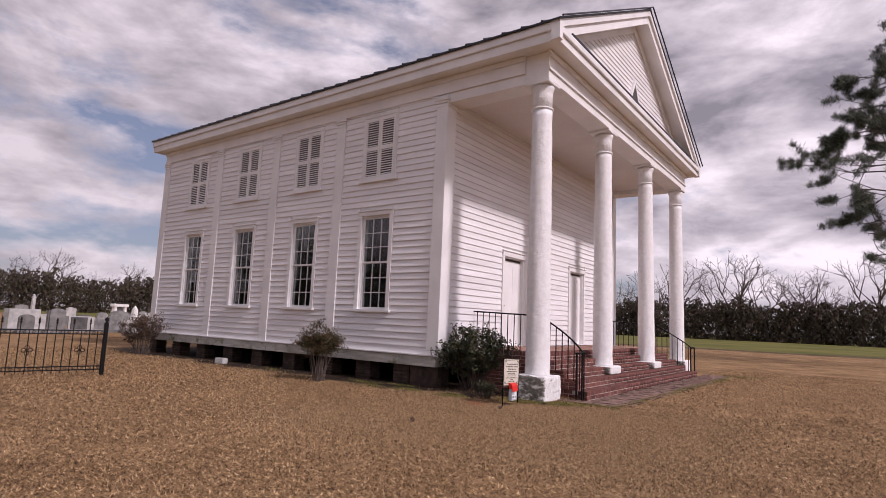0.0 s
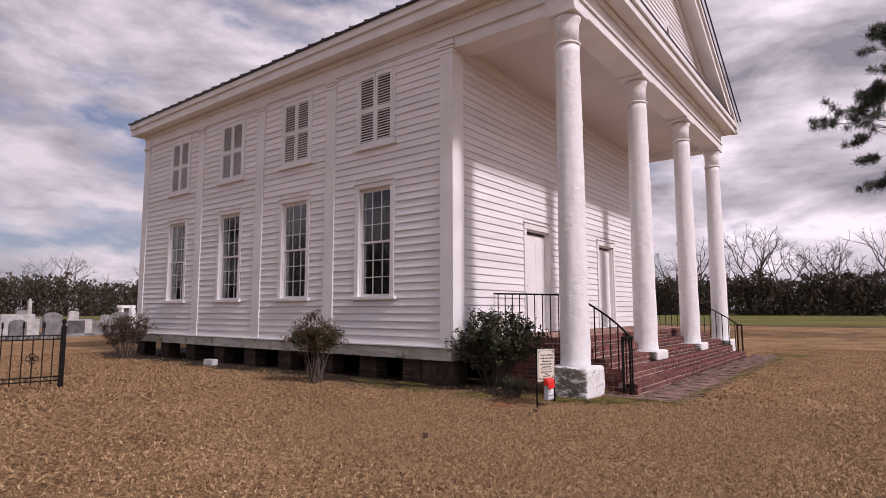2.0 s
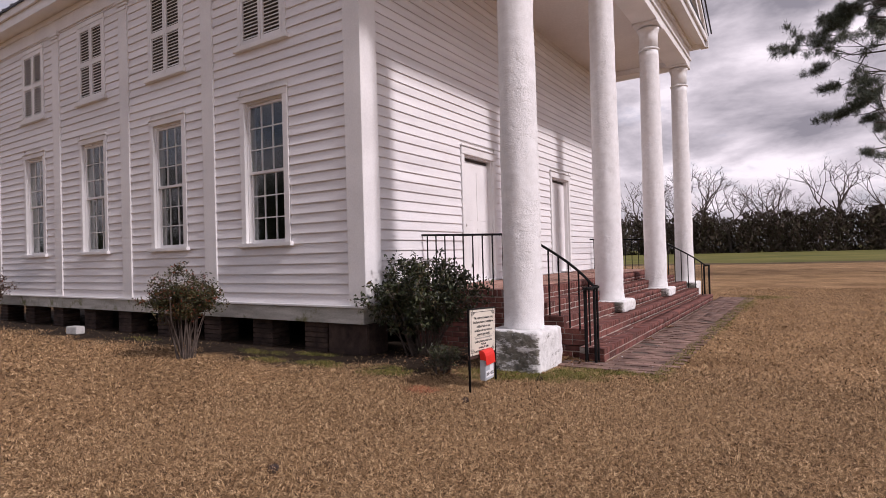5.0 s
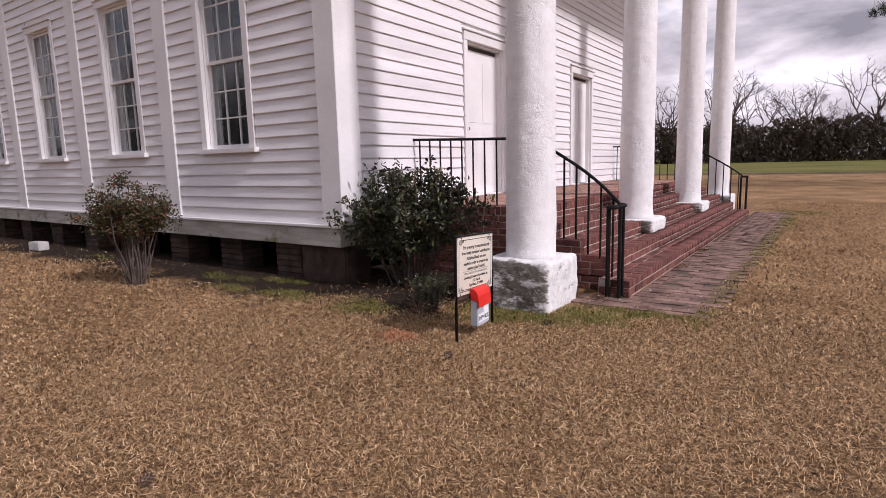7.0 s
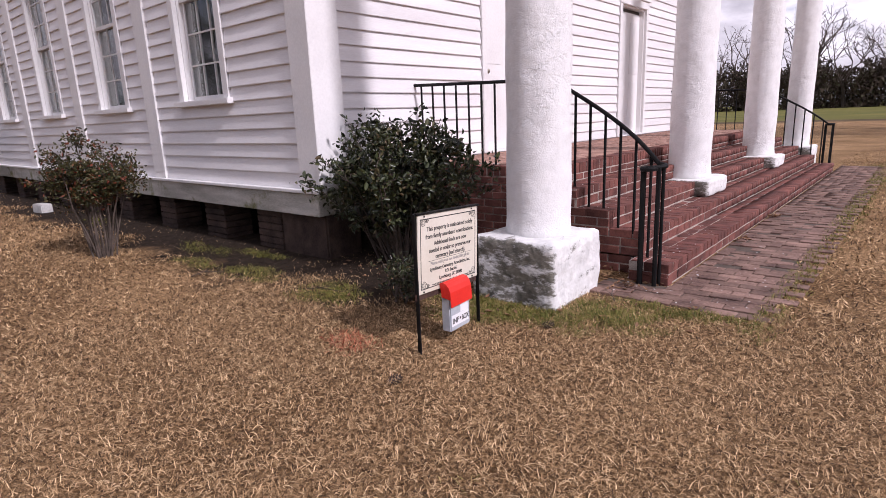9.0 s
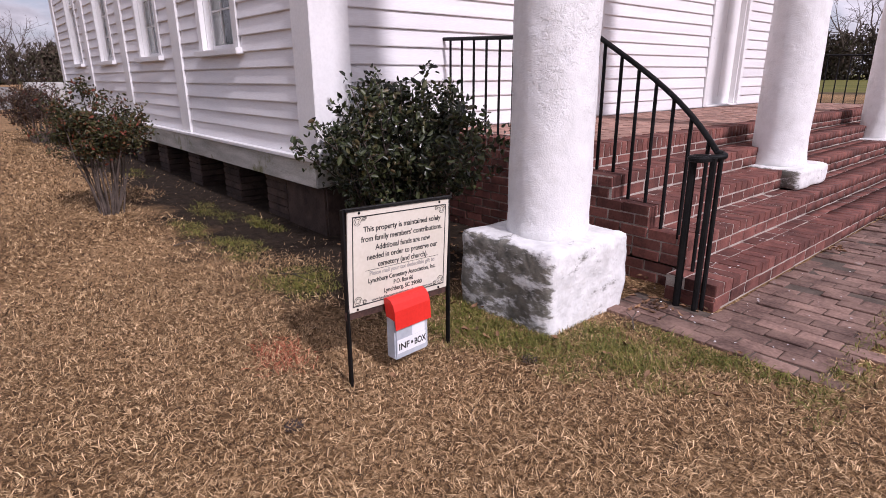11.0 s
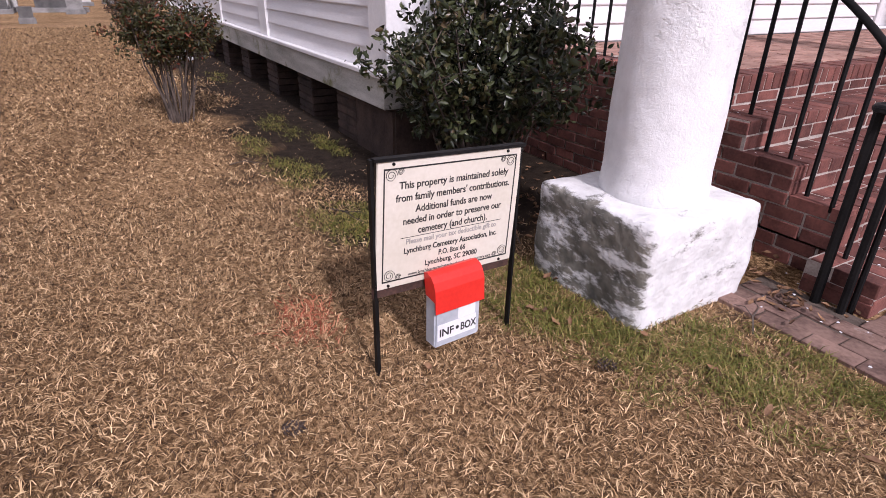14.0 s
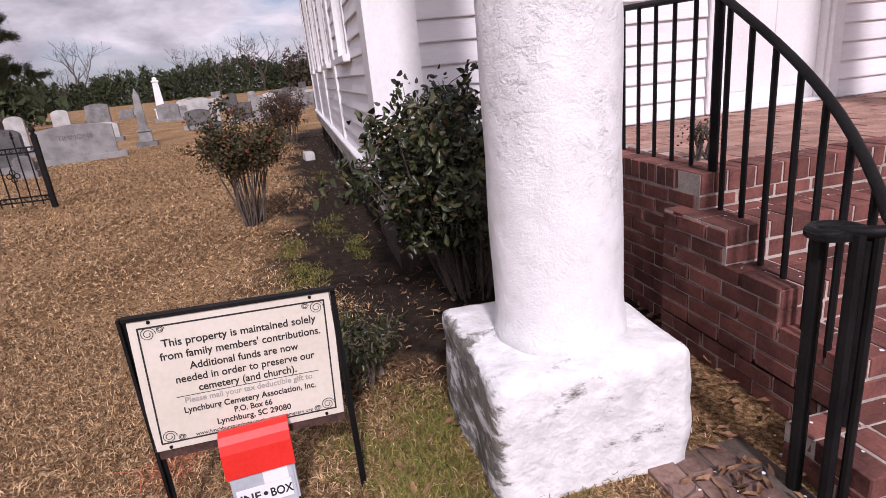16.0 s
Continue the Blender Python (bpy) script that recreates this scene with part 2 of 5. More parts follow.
PINEWOOD = leaf_mat("pine_wood", [(0.0, (0.020, 0.026, 0.013)), (0.6, (0.040, 0.052, 0.022)), (1.0, (0.075, 0.085, 0.035))], 0.9, 0.05)


def glass_mat():
    m = bpy.data.materials.new("window_glass")
    m.use_nodes = True
    n, l = m.node_tree.nodes, m.node_tree.links
    b = n["Principled BSDF"]
    b.inputs["Base Color"].default_value = (0.90, 0.94, 0.93, 1)
    b.inputs["Transmission Weight"].default_value, b.inputs["Roughness"].default_value, b.inputs["IOR"].default_value = 1.0, 0.0, 1.5
    t = n.new("ShaderNodeTexNoise")
    t.inputs["Scale"].default_value = 3.0
    bp = n.new("ShaderNodeBump")
    bp.inputs["Strength"].default_value, bp.inputs["Distance"].default_value = 0.15, 0.01
    l.new(t.outputs["Fac"], bp.inputs["Height"])
    l.new(bp.outputs[0], b.inputs["Normal"])
    return m


def stucco_mat():
    """Old whitewashed stucco: flaked patches, trowel swells and fine grit."""
    m = bpy.data.materials.new("stucco_paint")
    m.use_nodes = True
    n, l = m.node_tree.nodes, m.node_tree.links
    b = n["Principled BSDF"]
    pos = n.new("ShaderNodeNewGeometry").outputs["Position"]

    def tex(scale, detail, rough):
        t = n.new("ShaderNodeTexNoise")
        t.inputs["Scale"].default_value, t.inputs["Detail"].default_value, t.inputs["Roughness"].default_value = scale, detail, rough
        l.new(pos, t.inputs["Vector"])
        return t.outputs["Fac"]

    def calc(op, x, y):
        k = n.new("ShaderNodeMath")
        k.operation = op
        for i, v in enumerate((x, y)):
            if isinstance(v, (int, float)):
                k.inputs[i].default_value = v
            else:
                l.new(v, k.inputs[i])
        return k.outputs[0]

    def step(v, lo, hi):
        r = n.new("ShaderNodeMapRange")
        r.inputs["From Min"].default_value, r.inputs["From Max"].default_value = lo, hi
        l.new(v, r.inputs["Value"])
        return r.outputs[0]

    where = step(tex(2.3, 4.0, 0.6), 0.42, 0.62)
    flakes = calc("MULTIPLY", step(tex(15.0, 8.0, 0.66), 0.47, 0.60), where)
    swell, grit = tex(5.0, 3.0, 0.5), tex(95.0, 4.0, 0.6)
    height = calc("ADD", calc("MULTIPLY", flakes, -0.22), calc("ADD", swell, calc("MULTIPLY", grit, 0.22)))
    bp = n.new("ShaderNodeBump")
    bp.inputs["Strength"].default_value, bp.inputs["Distance"].default_value = 1.0, 0.016
    l.new(height, bp.inputs["Height"])
    l.new(bp.outputs[0], b.inputs["Normal"])
    tone = tex(9.0, 8.0, 0.7)
    l.new(ramp_of(n, l, tone, [(0.25, (0.66, 0.65, 0.63)), (0.42, (0.76, 0.755, 0.745)), (0.62, (0.83, 0.825, 0.82))]), b.inputs["Base Color"])
    b.inputs["Roughness"].default_value, b.inputs["Specular IOR Level"].default_value = 0.65, 0.3
    return m


STUCCO = stucco_mat()
GLASS = glass_mat()
REDGRASS = leaf_mat("red_sprayed_grass", [(0.0, (0.20, 0.05, 0.02)), (0.5, (0.42, 0.10, 0.05)), (1.0, (0.55, 0.26, 0.14))], 0.8)


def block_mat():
    """Whitewashed block: black mildew, heaviest on its -y side, and scattered bare patches near the ground."""
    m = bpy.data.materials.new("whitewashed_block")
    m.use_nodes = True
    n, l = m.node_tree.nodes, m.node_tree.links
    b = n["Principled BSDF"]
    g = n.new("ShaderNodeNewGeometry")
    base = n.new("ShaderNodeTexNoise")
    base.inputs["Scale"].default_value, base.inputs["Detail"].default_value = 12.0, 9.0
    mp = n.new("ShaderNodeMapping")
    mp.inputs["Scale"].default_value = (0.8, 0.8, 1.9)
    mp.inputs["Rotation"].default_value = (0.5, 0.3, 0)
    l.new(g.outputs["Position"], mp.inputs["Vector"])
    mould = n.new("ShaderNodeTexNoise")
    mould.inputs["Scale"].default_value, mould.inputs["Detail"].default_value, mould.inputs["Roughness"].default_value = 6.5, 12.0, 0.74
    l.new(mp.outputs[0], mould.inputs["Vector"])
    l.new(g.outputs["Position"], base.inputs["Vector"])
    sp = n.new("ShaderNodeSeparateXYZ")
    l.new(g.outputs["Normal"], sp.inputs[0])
    side = n.new("ShaderNodeMapRange")          # faces turned to -y carry more mildew
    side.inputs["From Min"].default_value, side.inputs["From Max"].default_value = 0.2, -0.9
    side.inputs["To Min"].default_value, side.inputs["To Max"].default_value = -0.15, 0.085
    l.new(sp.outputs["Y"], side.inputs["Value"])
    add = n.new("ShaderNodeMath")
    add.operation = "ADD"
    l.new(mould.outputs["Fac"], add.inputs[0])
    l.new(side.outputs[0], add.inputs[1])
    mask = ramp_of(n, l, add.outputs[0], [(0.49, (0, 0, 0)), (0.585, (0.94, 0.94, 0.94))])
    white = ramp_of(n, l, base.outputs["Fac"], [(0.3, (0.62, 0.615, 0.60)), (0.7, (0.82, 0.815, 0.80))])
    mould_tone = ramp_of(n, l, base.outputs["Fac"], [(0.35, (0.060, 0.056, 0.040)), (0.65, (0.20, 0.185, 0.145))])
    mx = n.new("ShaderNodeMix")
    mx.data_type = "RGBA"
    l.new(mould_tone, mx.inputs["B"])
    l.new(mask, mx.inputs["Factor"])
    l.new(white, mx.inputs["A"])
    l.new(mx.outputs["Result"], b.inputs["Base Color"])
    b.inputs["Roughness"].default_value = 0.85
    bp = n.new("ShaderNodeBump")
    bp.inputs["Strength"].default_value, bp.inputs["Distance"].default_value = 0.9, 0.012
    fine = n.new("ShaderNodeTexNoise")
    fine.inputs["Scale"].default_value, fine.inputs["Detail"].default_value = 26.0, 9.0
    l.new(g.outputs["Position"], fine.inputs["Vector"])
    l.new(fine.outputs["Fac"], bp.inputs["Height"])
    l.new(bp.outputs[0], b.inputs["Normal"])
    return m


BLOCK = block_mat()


def ground_mat():
    """Thatch and soil; a bare damp strip along the church wall, green fields far off."""
    m = bpy.data.materials.new("ground_soil_and_thatch")
    m.use_nodes = True
    n, l = m.node_tree.nodes, m.node_tree.links
    b = n["Principled BSDF"]
    g = n.new("ShaderNodeNewGeometry")
    pos = g.outputs["Position"]
    sp = n.new("ShaderNodeSeparateXYZ")
    l.new(pos, sp.inputs[0])

    def tex(scale, detail=6.0, rough=0.6):
        t = n.new("ShaderNodeTexNoise")
        t.inputs["Scale"].default_value, t.inputs["Detail"].default_value, t.inputs["Roughness"].default_value = scale, detail, rough
        l.new(pos, t.inputs["Vector"])
        return t.outputs["Fac"]

    def calc(op, x, y):
        k = n.new("ShaderNodeMath")
        k.operation = op
        for i, v in enumerate((x, y)):
            if isinstance(v, (int, float)):
                k.inputs[i].default_value = v
            else:
                l.new(v, k.inputs[i])
        return k.outputs[0]

    def span(v, lo, hi):
        r = n.new("ShaderNodeMapRange")
        r.inputs["From Min"].default_value, r.inputs["From Max"].default_value = lo, hi
        l.new(v, r.inputs["Value"])
        return r.outputs[0]

    def blend(f, x, y):
        k = n.new("ShaderNodeMix")
        k.data_type = "RGBA"
        l.new(f, k.inputs["Factor"])
        l.new(x, k.inputs["A"])
        l.new(y, k.inputs["B"])
        return k.outputs["Result"]

    fine = tex(38, 10, 0.78)
    mid = tex(0.7)
    thatch = ramp_of(n, l, calc("ADD", calc("MULTIPLY", fine, 0.7), calc("ADD", calc("MULTIPLY", mid, 0.16), 0.17)), [(0.49, (0.024, 0.013, 0.007)), (0.585, (0.18, 0.104, 0.047)), (0.70, (0.62, 0.41, 0.22))])
    soil = ramp_of(n, l, tex(9, 9, 0.75), [(0.35, (0.014, 0.010, 0.008)), (0.6, (0.042, 0.030, 0.021)), (0.75, (0.12, 0.082, 0.052))])
    green = ramp_of(n, l, tex(0.09, 5), [(0.35, (0.095, 0.10, 0.028)), (0.65, (0.17, 0.155, 0.045))])
    clods = ramp_of(n, l, tex(0.5, 8, 0.75), [(0.4, (0.05, 0.035, 0.022)), (0.6, (0.15, 0.105, 0.06))])
    wob = calc("MULTIPLY", calc("SUBTRACT", tex(1.6, 4), 0.5), 1.5)
    # the bare strip: beside the side wall and round the porch end
    strip = calc("MULTIPLY", span(calc("ADD", sp.outputs["Y"], wob), 8.95, 9.45), span(calc("ADD", sp.outputs["Y"], 0), 23.0, 22.5))
    strip = calc("MULTIPLY", strip, calc("MULTIPLY", span(calc("ADD", sp.outputs["X"], wob), -5.55, -6.15), span(sp.outputs["X"], -22.6, -21.6)))
    colour = blend(strip, thatch, soil)
    wide = calc("MULTIPLY", calc("SUBTRACT", tex(0.03, 3), 0.5), 16.0)
    far = span(calc("ADD", calc("ADD", sp.outputs["Y"], calc("MULTIPLY", sp.outputs["X"], -0.18)), wide), 61.0, 62.5)
    ridge = calc("MULTIPLY", span(calc("ADD", calc("ADD", sp.outputs["Y"], calc("MULTIPLY", sp.outputs["X"], -0.18)), wide), 55.5, 57.0), 1.0)
    colour = blend(far, blend(ridge, colour, clods), green)
    l.new(colour, b.inputs["Base Color"])
    b.inputs["Roughness"].default_value, b.inputs["Specular IOR Level"].default_value = 0.95, 0.1
    bp = n.new("ShaderNodeBump")
    bp.inputs["Strength"].default_value, bp.inputs["Distance"].default_value = 0.7, 0.03
    l.new(fine, bp.inputs["Height"])
    l.new(bp.outputs[0], b.inputs["Normal"])
    return m


SOIL = ground_mat()


# ---- building blocks ----
def mesh_of(bm, name, material, smooth=False):
    me = bpy.data.meshes.new(name)
    bm.normal_update()
    bm.to_mesh(me)
    bm.free()
    me.materials.append(material)
    if smooth:
        for p in me.polygons:
            p.use_smooth = True
    return me


def part(name, bm, material, parent, label="", smooth=False):
    ob = new(name, mesh_of(bm, name, material, smooth))
    ob.parent = parent
    return tagged(ob, label)


def solid(name, bm, material, label, category, kind="structure", smooth=False):
    return tagged(new(name, mesh_of(bm, name, material, smooth)), label, category, kind=kind)


def thing(name, label, category, at=(0, 0, 0), turn=0.0, group="", kind=""):
    ob = new(name)
    ob.empty_display_size = 0.1
    ob.matrix_basis = pose(*at, 0, 0, turn)
    return tagged(ob, label, category, group, kind)


def add_box(bm, x0, x1, y0, y1, z0, z1, bevel=0.0):
    m = Matrix.LocRotScale(((x0 + x1) / 2, (y0 + y1) / 2, (z0 + z1) / 2), None, (abs(x1 - x0), abs(y1 - y0), abs(z1 - z0)))
    made = bmesh.ops.create_cube(bm, size=1.0, matrix=m)["verts"]
    if bevel:
        edges = list({e for v in made for e in v.link_edges})
        bmesh.ops.bevel(bm, geom=edges, offset=bevel, segments=2, affect="EDGES")
    return bm


def box(x0, x1, y0, y1, z0, z1, bevel=0.0):
    return add_box(bmesh.new(), x0, x1, y0, y1, z0, z1, bevel)


def add_prism(bm, outline, x0, x1):
    """An outline in y and z, drawn out along x."""
    a = [bm.verts.new((x0, y, z)) for y, z in outline]
    b = [bm.verts.new((x1, y, z)) for y, z in outline]
    bm.faces.new(a)
    bm.faces.new(b[::-1])
    for i in range(len(a)):
        j = (i + 1) % len(a)
        bm.faces.new((a[j], a[i], b[i], b[j]))
    bmesh.ops.recalc_face_normals(bm, faces=bm.faces[:])
    return bm


def prism(outline, x0, x1):
    return add_prism(bmesh.new(), outline, x0, x1)


def add_lathe(bm, profile, cx=0.0, cy=0.0, seg=24, lump=0.0):
    rings = []
    for r, z in profile:
        ring = []
        for i in range(seg):
            a = 2 * math.pi * i / seg
            k = r
            if lump:
                k += lump * noise.noise(Vector((math.cos(a) * 2.2 + cx, math.sin(a) * 2.2 + cy, z * 3.0)))
            ring.append(bm.verts.new((cx + k * math.cos(a), cy + k * math.sin(a), z)))
        rings.append(ring)
    for lo, hi in zip(rings, rings[1:]):
        for i in range(seg):
            j = (i + 1) % seg
            bm.faces.new((lo[i], lo[j], hi[j], hi[i]))
    bm.faces.new(rings[0][::-1])
    bm.faces.new(rings[-1])
    return bm


def add_tube(bm, points, radius, seg=8, radius_end=None):
    """A round bar along a line of points."""
    pts = [Vector(p) for p in points]
    end = radius if radius_end is None else radius_end
    rings, side = [], None
    for i, p in enumerate(pts):
        d = (pts[min(i + 1, len(pts) - 1)] - pts[max(i - 1, 0)]).normalized()
        side = d.orthogonal().normalized() if side is None else (side - d * side.dot(d)).normalized()
        up = d.cross(side)
        r = radius + (end - radius) * i / max(1, len(pts) - 1)
        rings.append([bm.verts.new(p + (side * math.cos(2 * math.pi * k / seg) + up * math.sin(2 * math.pi * k / seg)) * r) for k in range(seg)])
    for lo, hi in zip(rings, rings[1:]):
        for i in range(seg):
            j = (i + 1) % seg
            bm.faces.new((lo[i], lo[j], hi[j], hi[i]))
    bm.faces.new(rings[0][::-1])
    bm.faces.new(rings[-1])
    return bm


def tube(points, radius, seg=8, radius_end=None):
    return add_tube(bmesh.new(), points, radius, seg, radius_end)


def raw_mesh(name, verts, loops, sizes, material):
    """A mesh straight from arrays: vertices, corner indices and the number of corners of each face."""
    me = bpy.data.meshes.new(name)
    verts, loops, sizes = np.asarray(verts, np.float32), np.asarray(loops, np.int32).ravel(), np.asarray(sizes, np.int32)
    me.vertices.add(len(verts))
    me.vertices.foreach_set("co", verts.ravel())
    me.loops.add(len(loops))
    me.loops.foreach_set("vertex_index", loops)
    me.polygons.add(len(sizes))
    me.polygons.foreach_set("loop_start", np.concatenate(([0], np.cumsum(sizes)[:-1])).astype(np.int32))
    me.polygons.foreach_set("loop_total", sizes)
    me.update(calc_edges=True)
    me.materials.append(material)
    return me


def chamfered(name, material, c=0.06):
    bm = bmesh.new()
    bmesh.ops.create_cube(bm, size=1.0)
    bmesh.ops.bevel(bm, geom=bm.edges[:], offset=c, segments=1, affect="EDGES")
    return mesh_of(bm, name, material)


def piece(name, me, parent, m):
    ob = new(name, me)
    ob.parent = parent
    ob.matrix_basis = m
    return ob


rnd = random.Random(7)


def lay(name, cells, near, me, far_material, parent):
    """Bricks by centre and size: those for which near() holds singly, the others as one joined mesh."""
    rest = []
    for c in cells:
        if near(c):
            piece(name, me, parent, Matrix.LocRotScale((c[0] + rnd.uniform(-1, 1) * 0.002, c[1] + rnd.uniform(-1, 1) * 0.002, c[2] + rnd.uniform(-1, 1) * 0.003),
                                                       Euler((rnd.gauss(0, 0.008), rnd.gauss(0, 0.008), rnd.gauss(0, 0.008))), c[3:]))
        else:
            rest.append(c)
    if rest:
        unit = np.array([(x, y, z) for x in (-.5, .5) for y in (-.5, .5) for z in (-.5, .5)])
        quads = np.array([(0, 1, 3, 2), (4, 6, 7, 5), (0, 4, 5, 1), (2, 3, 7, 6), (0, 2, 6, 4), (1, 5, 7, 3)])
        a = np.array(rest)
        jit = np.random.RandomState(3).uniform(-.003, .003, (len(a), 3))
        v = (unit[None] * a[:, None, 3:] + (a[:, None, :3] + jit[:, None])).reshape(-1, 3)
        f = (quads[None] + 8 * np.arange(len(a))[:, None, None]).reshape(-1, 4)
        ob = new(name + "s", raw_mesh(name + "s", v, f, [4] * len(f), far_material))
        ob.parent = parent
        tagged(ob, kind="stuff")

# ---- ground ----
bm = bmesh.new()
bmesh.ops.create_grid(bm, x_segments=60, y_segments=60, size=900)
ground = solid("ground", bm, SOIL, "dormant tan lawn running out to distant green fields", "ground")

# ---- the church: plan ----
YS, YN, YM = 10.20, 21.16, 15.68          # side walls' outer faces, and the middle
XE, XW = -7.54, -19.92                    # front and back walls' outer faces
ZF, ZT = 0.68, 7.0                        # foot of the boarding, top of the walls
XC = -5.25                                # the row of columns
COLS = [10.45, 13.94, 17.46, 20.95]
WIN_X = [-17.68, -14.93, -12.20, -9.55]   # middles of the side windows
WZ0, WZ1, WW = 1.66, 3.93, 0.93           # window opening: foot, head, width
DOOR_Y = [13.49, 17.62]
DZ0, DZ1, DW = 0.86, 3.19, 1.08
PILASTERS = [-16.50, -13.63, -10.95]


def wall_with_holes(bm, lo, hi, z0, z1, holes, box_at):
    """Solid pieces of a wall from lo to hi, round holes of (from, to, foot, head) along it."""
    at = lo
    for a, b, f, h in sorted(holes):
        box_at(bm, at, a, z0, z1)
        box_at(bm, a, b, z0, f)
        box_at(bm, a, b, h, z1)
        at = b
    box_at(bm, at, hi, z0, z1)
    return bm


holes = [(x - WW / 2, x + WW / 2, WZ0, WZ1) for x in WIN_X]
wall_south = solid("wall_south", wall_with_holes(bmesh.new(), XW + 0.2, XE - 0.2, ZF, ZT, holes, lambda b, p, q, r, s: add_box(b, p, q, YS, YS + 0.2, r, s)),
                   WHITE, "white clapboard side wall with tall sash windows", "wall")
holes = [(y - DW / 2, y + DW / 2, DZ0, DZ1) for y in DOOR_Y]
wall_east = solid("wall_east", wall_with_holes(bmesh.new(), YS, YN, ZF, ZT, holes, lambda b, p, q, r, s: add_box(b, XE - 0.2, XE, p, q, r, s)),
                  WHITE, "white clapboard front wall with two doors under a portico", "wall")
wall_north = solid("wall_north", box(XW + 0.2, XE - 0.2, YN - 0.2, YN, ZF, ZT), WHITE, "white painted side wall", "wall")
wall_west = solid("wall_west", box(XW, XW + 0.2, YS, YN, ZF, ZT), WHITE, "white painted back wall", "wall")
# the hall's dimness is put into the colour of lining, floor and ceiling
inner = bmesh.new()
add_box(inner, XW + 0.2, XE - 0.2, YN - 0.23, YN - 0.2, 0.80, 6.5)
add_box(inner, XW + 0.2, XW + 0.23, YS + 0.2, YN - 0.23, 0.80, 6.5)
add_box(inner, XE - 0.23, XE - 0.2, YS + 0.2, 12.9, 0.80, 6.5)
solid("wall_lining", inner, ROOM, "plaster lining of the hall, coloured dark as unlit", "wall")
solid("floor", box(XW + 0.2, XE - 0.2, YS + 0.2, YN - 0.2, 0.70, 0.80), ROOM, "wooden hall floor, coloured dark as unlit", "floor")
solid("ceiling", box(XW + 0.2, XE - 0.2, YS + 0.2, YN - 0.2, 6.5, 6.6), ROOM, "hall ceiling, coloured dark as unlit", "ceiling")
# added walls close the crawl space so that it stays dark
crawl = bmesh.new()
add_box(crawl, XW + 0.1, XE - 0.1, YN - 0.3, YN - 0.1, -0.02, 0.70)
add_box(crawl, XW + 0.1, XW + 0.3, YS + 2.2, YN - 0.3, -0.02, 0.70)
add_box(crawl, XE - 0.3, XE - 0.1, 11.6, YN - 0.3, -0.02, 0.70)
solid("foundation_wall", crawl, PIERM, "added wall closing the crawl space, shade in its colour", "wall")

# weathered sill beam and the brick piers under it
sill_beam = thing("sill_beam", "weathered grey wooden sill beam stained green", "beam", kind="structure")
for x0, x1 in ((XW - 0.02, -16.2), (-16.19, -12.4), (-12.39, XE + 0.02)):
    part("beam_length", box(x0, x1, YS - 0.07, YS + 0.13, 0.44, 0.665, 0.008), SILLW, sill_beam)
part("beam_length", box(XE - 0.18, XE + 0.03, YS + 0.132, 11.44, 0.44, 0.665, 0.008), SILLW, sill_beam)
part("drip_board", box(XW - 0.02, XE + 0.05, YS - 0.10, YS + 0.02, 0.668, 0.70, 0.004), WHITE, sill_beam, "white painted drip board")
# piers take the brick with the under-sill shade in its colour
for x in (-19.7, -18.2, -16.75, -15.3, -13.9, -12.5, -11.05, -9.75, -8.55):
    p = thing("foundation_pier", "old brick pier, darkened for shade under the sill", "pier", (x, YS + 0.18, 0), group="foundation piers")
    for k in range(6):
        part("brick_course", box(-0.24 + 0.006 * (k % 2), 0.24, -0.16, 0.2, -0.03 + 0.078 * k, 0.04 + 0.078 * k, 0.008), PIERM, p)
p = thing("foundation_pier", "mortared corner pier, darkened for shade under the sill", "pier", (-7.83, YS + 0.2, 0), group="foundation piers")
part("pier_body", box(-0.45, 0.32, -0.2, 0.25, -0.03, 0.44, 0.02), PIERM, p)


# ---- clapboards ----
def board_mesh():
    """One metre of tapered board; it faces -y and laps over the one below."""
    bm = bmesh.new()
    rim = [(0, 0), (-0.032, -0.003), (-0.034, 0.005), (-0.008, 0.165), (0, 0.165)]
    a = [bm.verts.new((0, y, z)) for y, z in rim]
    b = [bm.verts.new((1, y, z)) for y, z in rim]
    bm.faces.new(a)
    bm.faces.new(b[::-1])
    for i in range(len(a)):
        j = (i + 1) % len(a)
        bm.faces.new((a[j], a[i], b[i], b[j]))
    bmesh.ops.recalc_face_normals(bm, faces=bm.faces[:])
    return mesh_of(bm, "clapboard", BOARD)


CLAP, STEP = board_mesh(), 0.151


def clap_row(parent, lo, hi, z, face):
    """One board from lo to hi; face 's' looks to -y, 'e' to +x."""
    if hi - lo < 0.05:
        return
    sag = rnd.gauss(0, 0.0022)
    tip = rnd.gauss(0, 0.0006)
    if face == "s":
        m = Matrix.Translation((lo, YS - rnd.uniform(0, 0.004), z + sag)) @ Matrix.Rotation(tip, 4, "Y")
    else:
        m = Matrix.Translation((face, lo, z + sag)) @ Matrix.Rotation(math.pi / 2, 4, "Z") @ Matrix.Rotation(tip, 4, "Y")
    piece("clapboard", CLAP, parent, m @ Matrix.Diagonal((hi - lo, 1, 1, 1)))


def cut(lo, hi, z, gaps):
    """The lengths left of lo..hi at height z beside the gaps (from, to, foot, head)."""
    out, at = [], lo
    for a, b, f, h in sorted(gaps):
        if z + STEP > f + 0.02 and z < h - 0.02 and a > lo and b < hi:
            out.append((at, a))
            at = b
    return out + [(at, hi)]


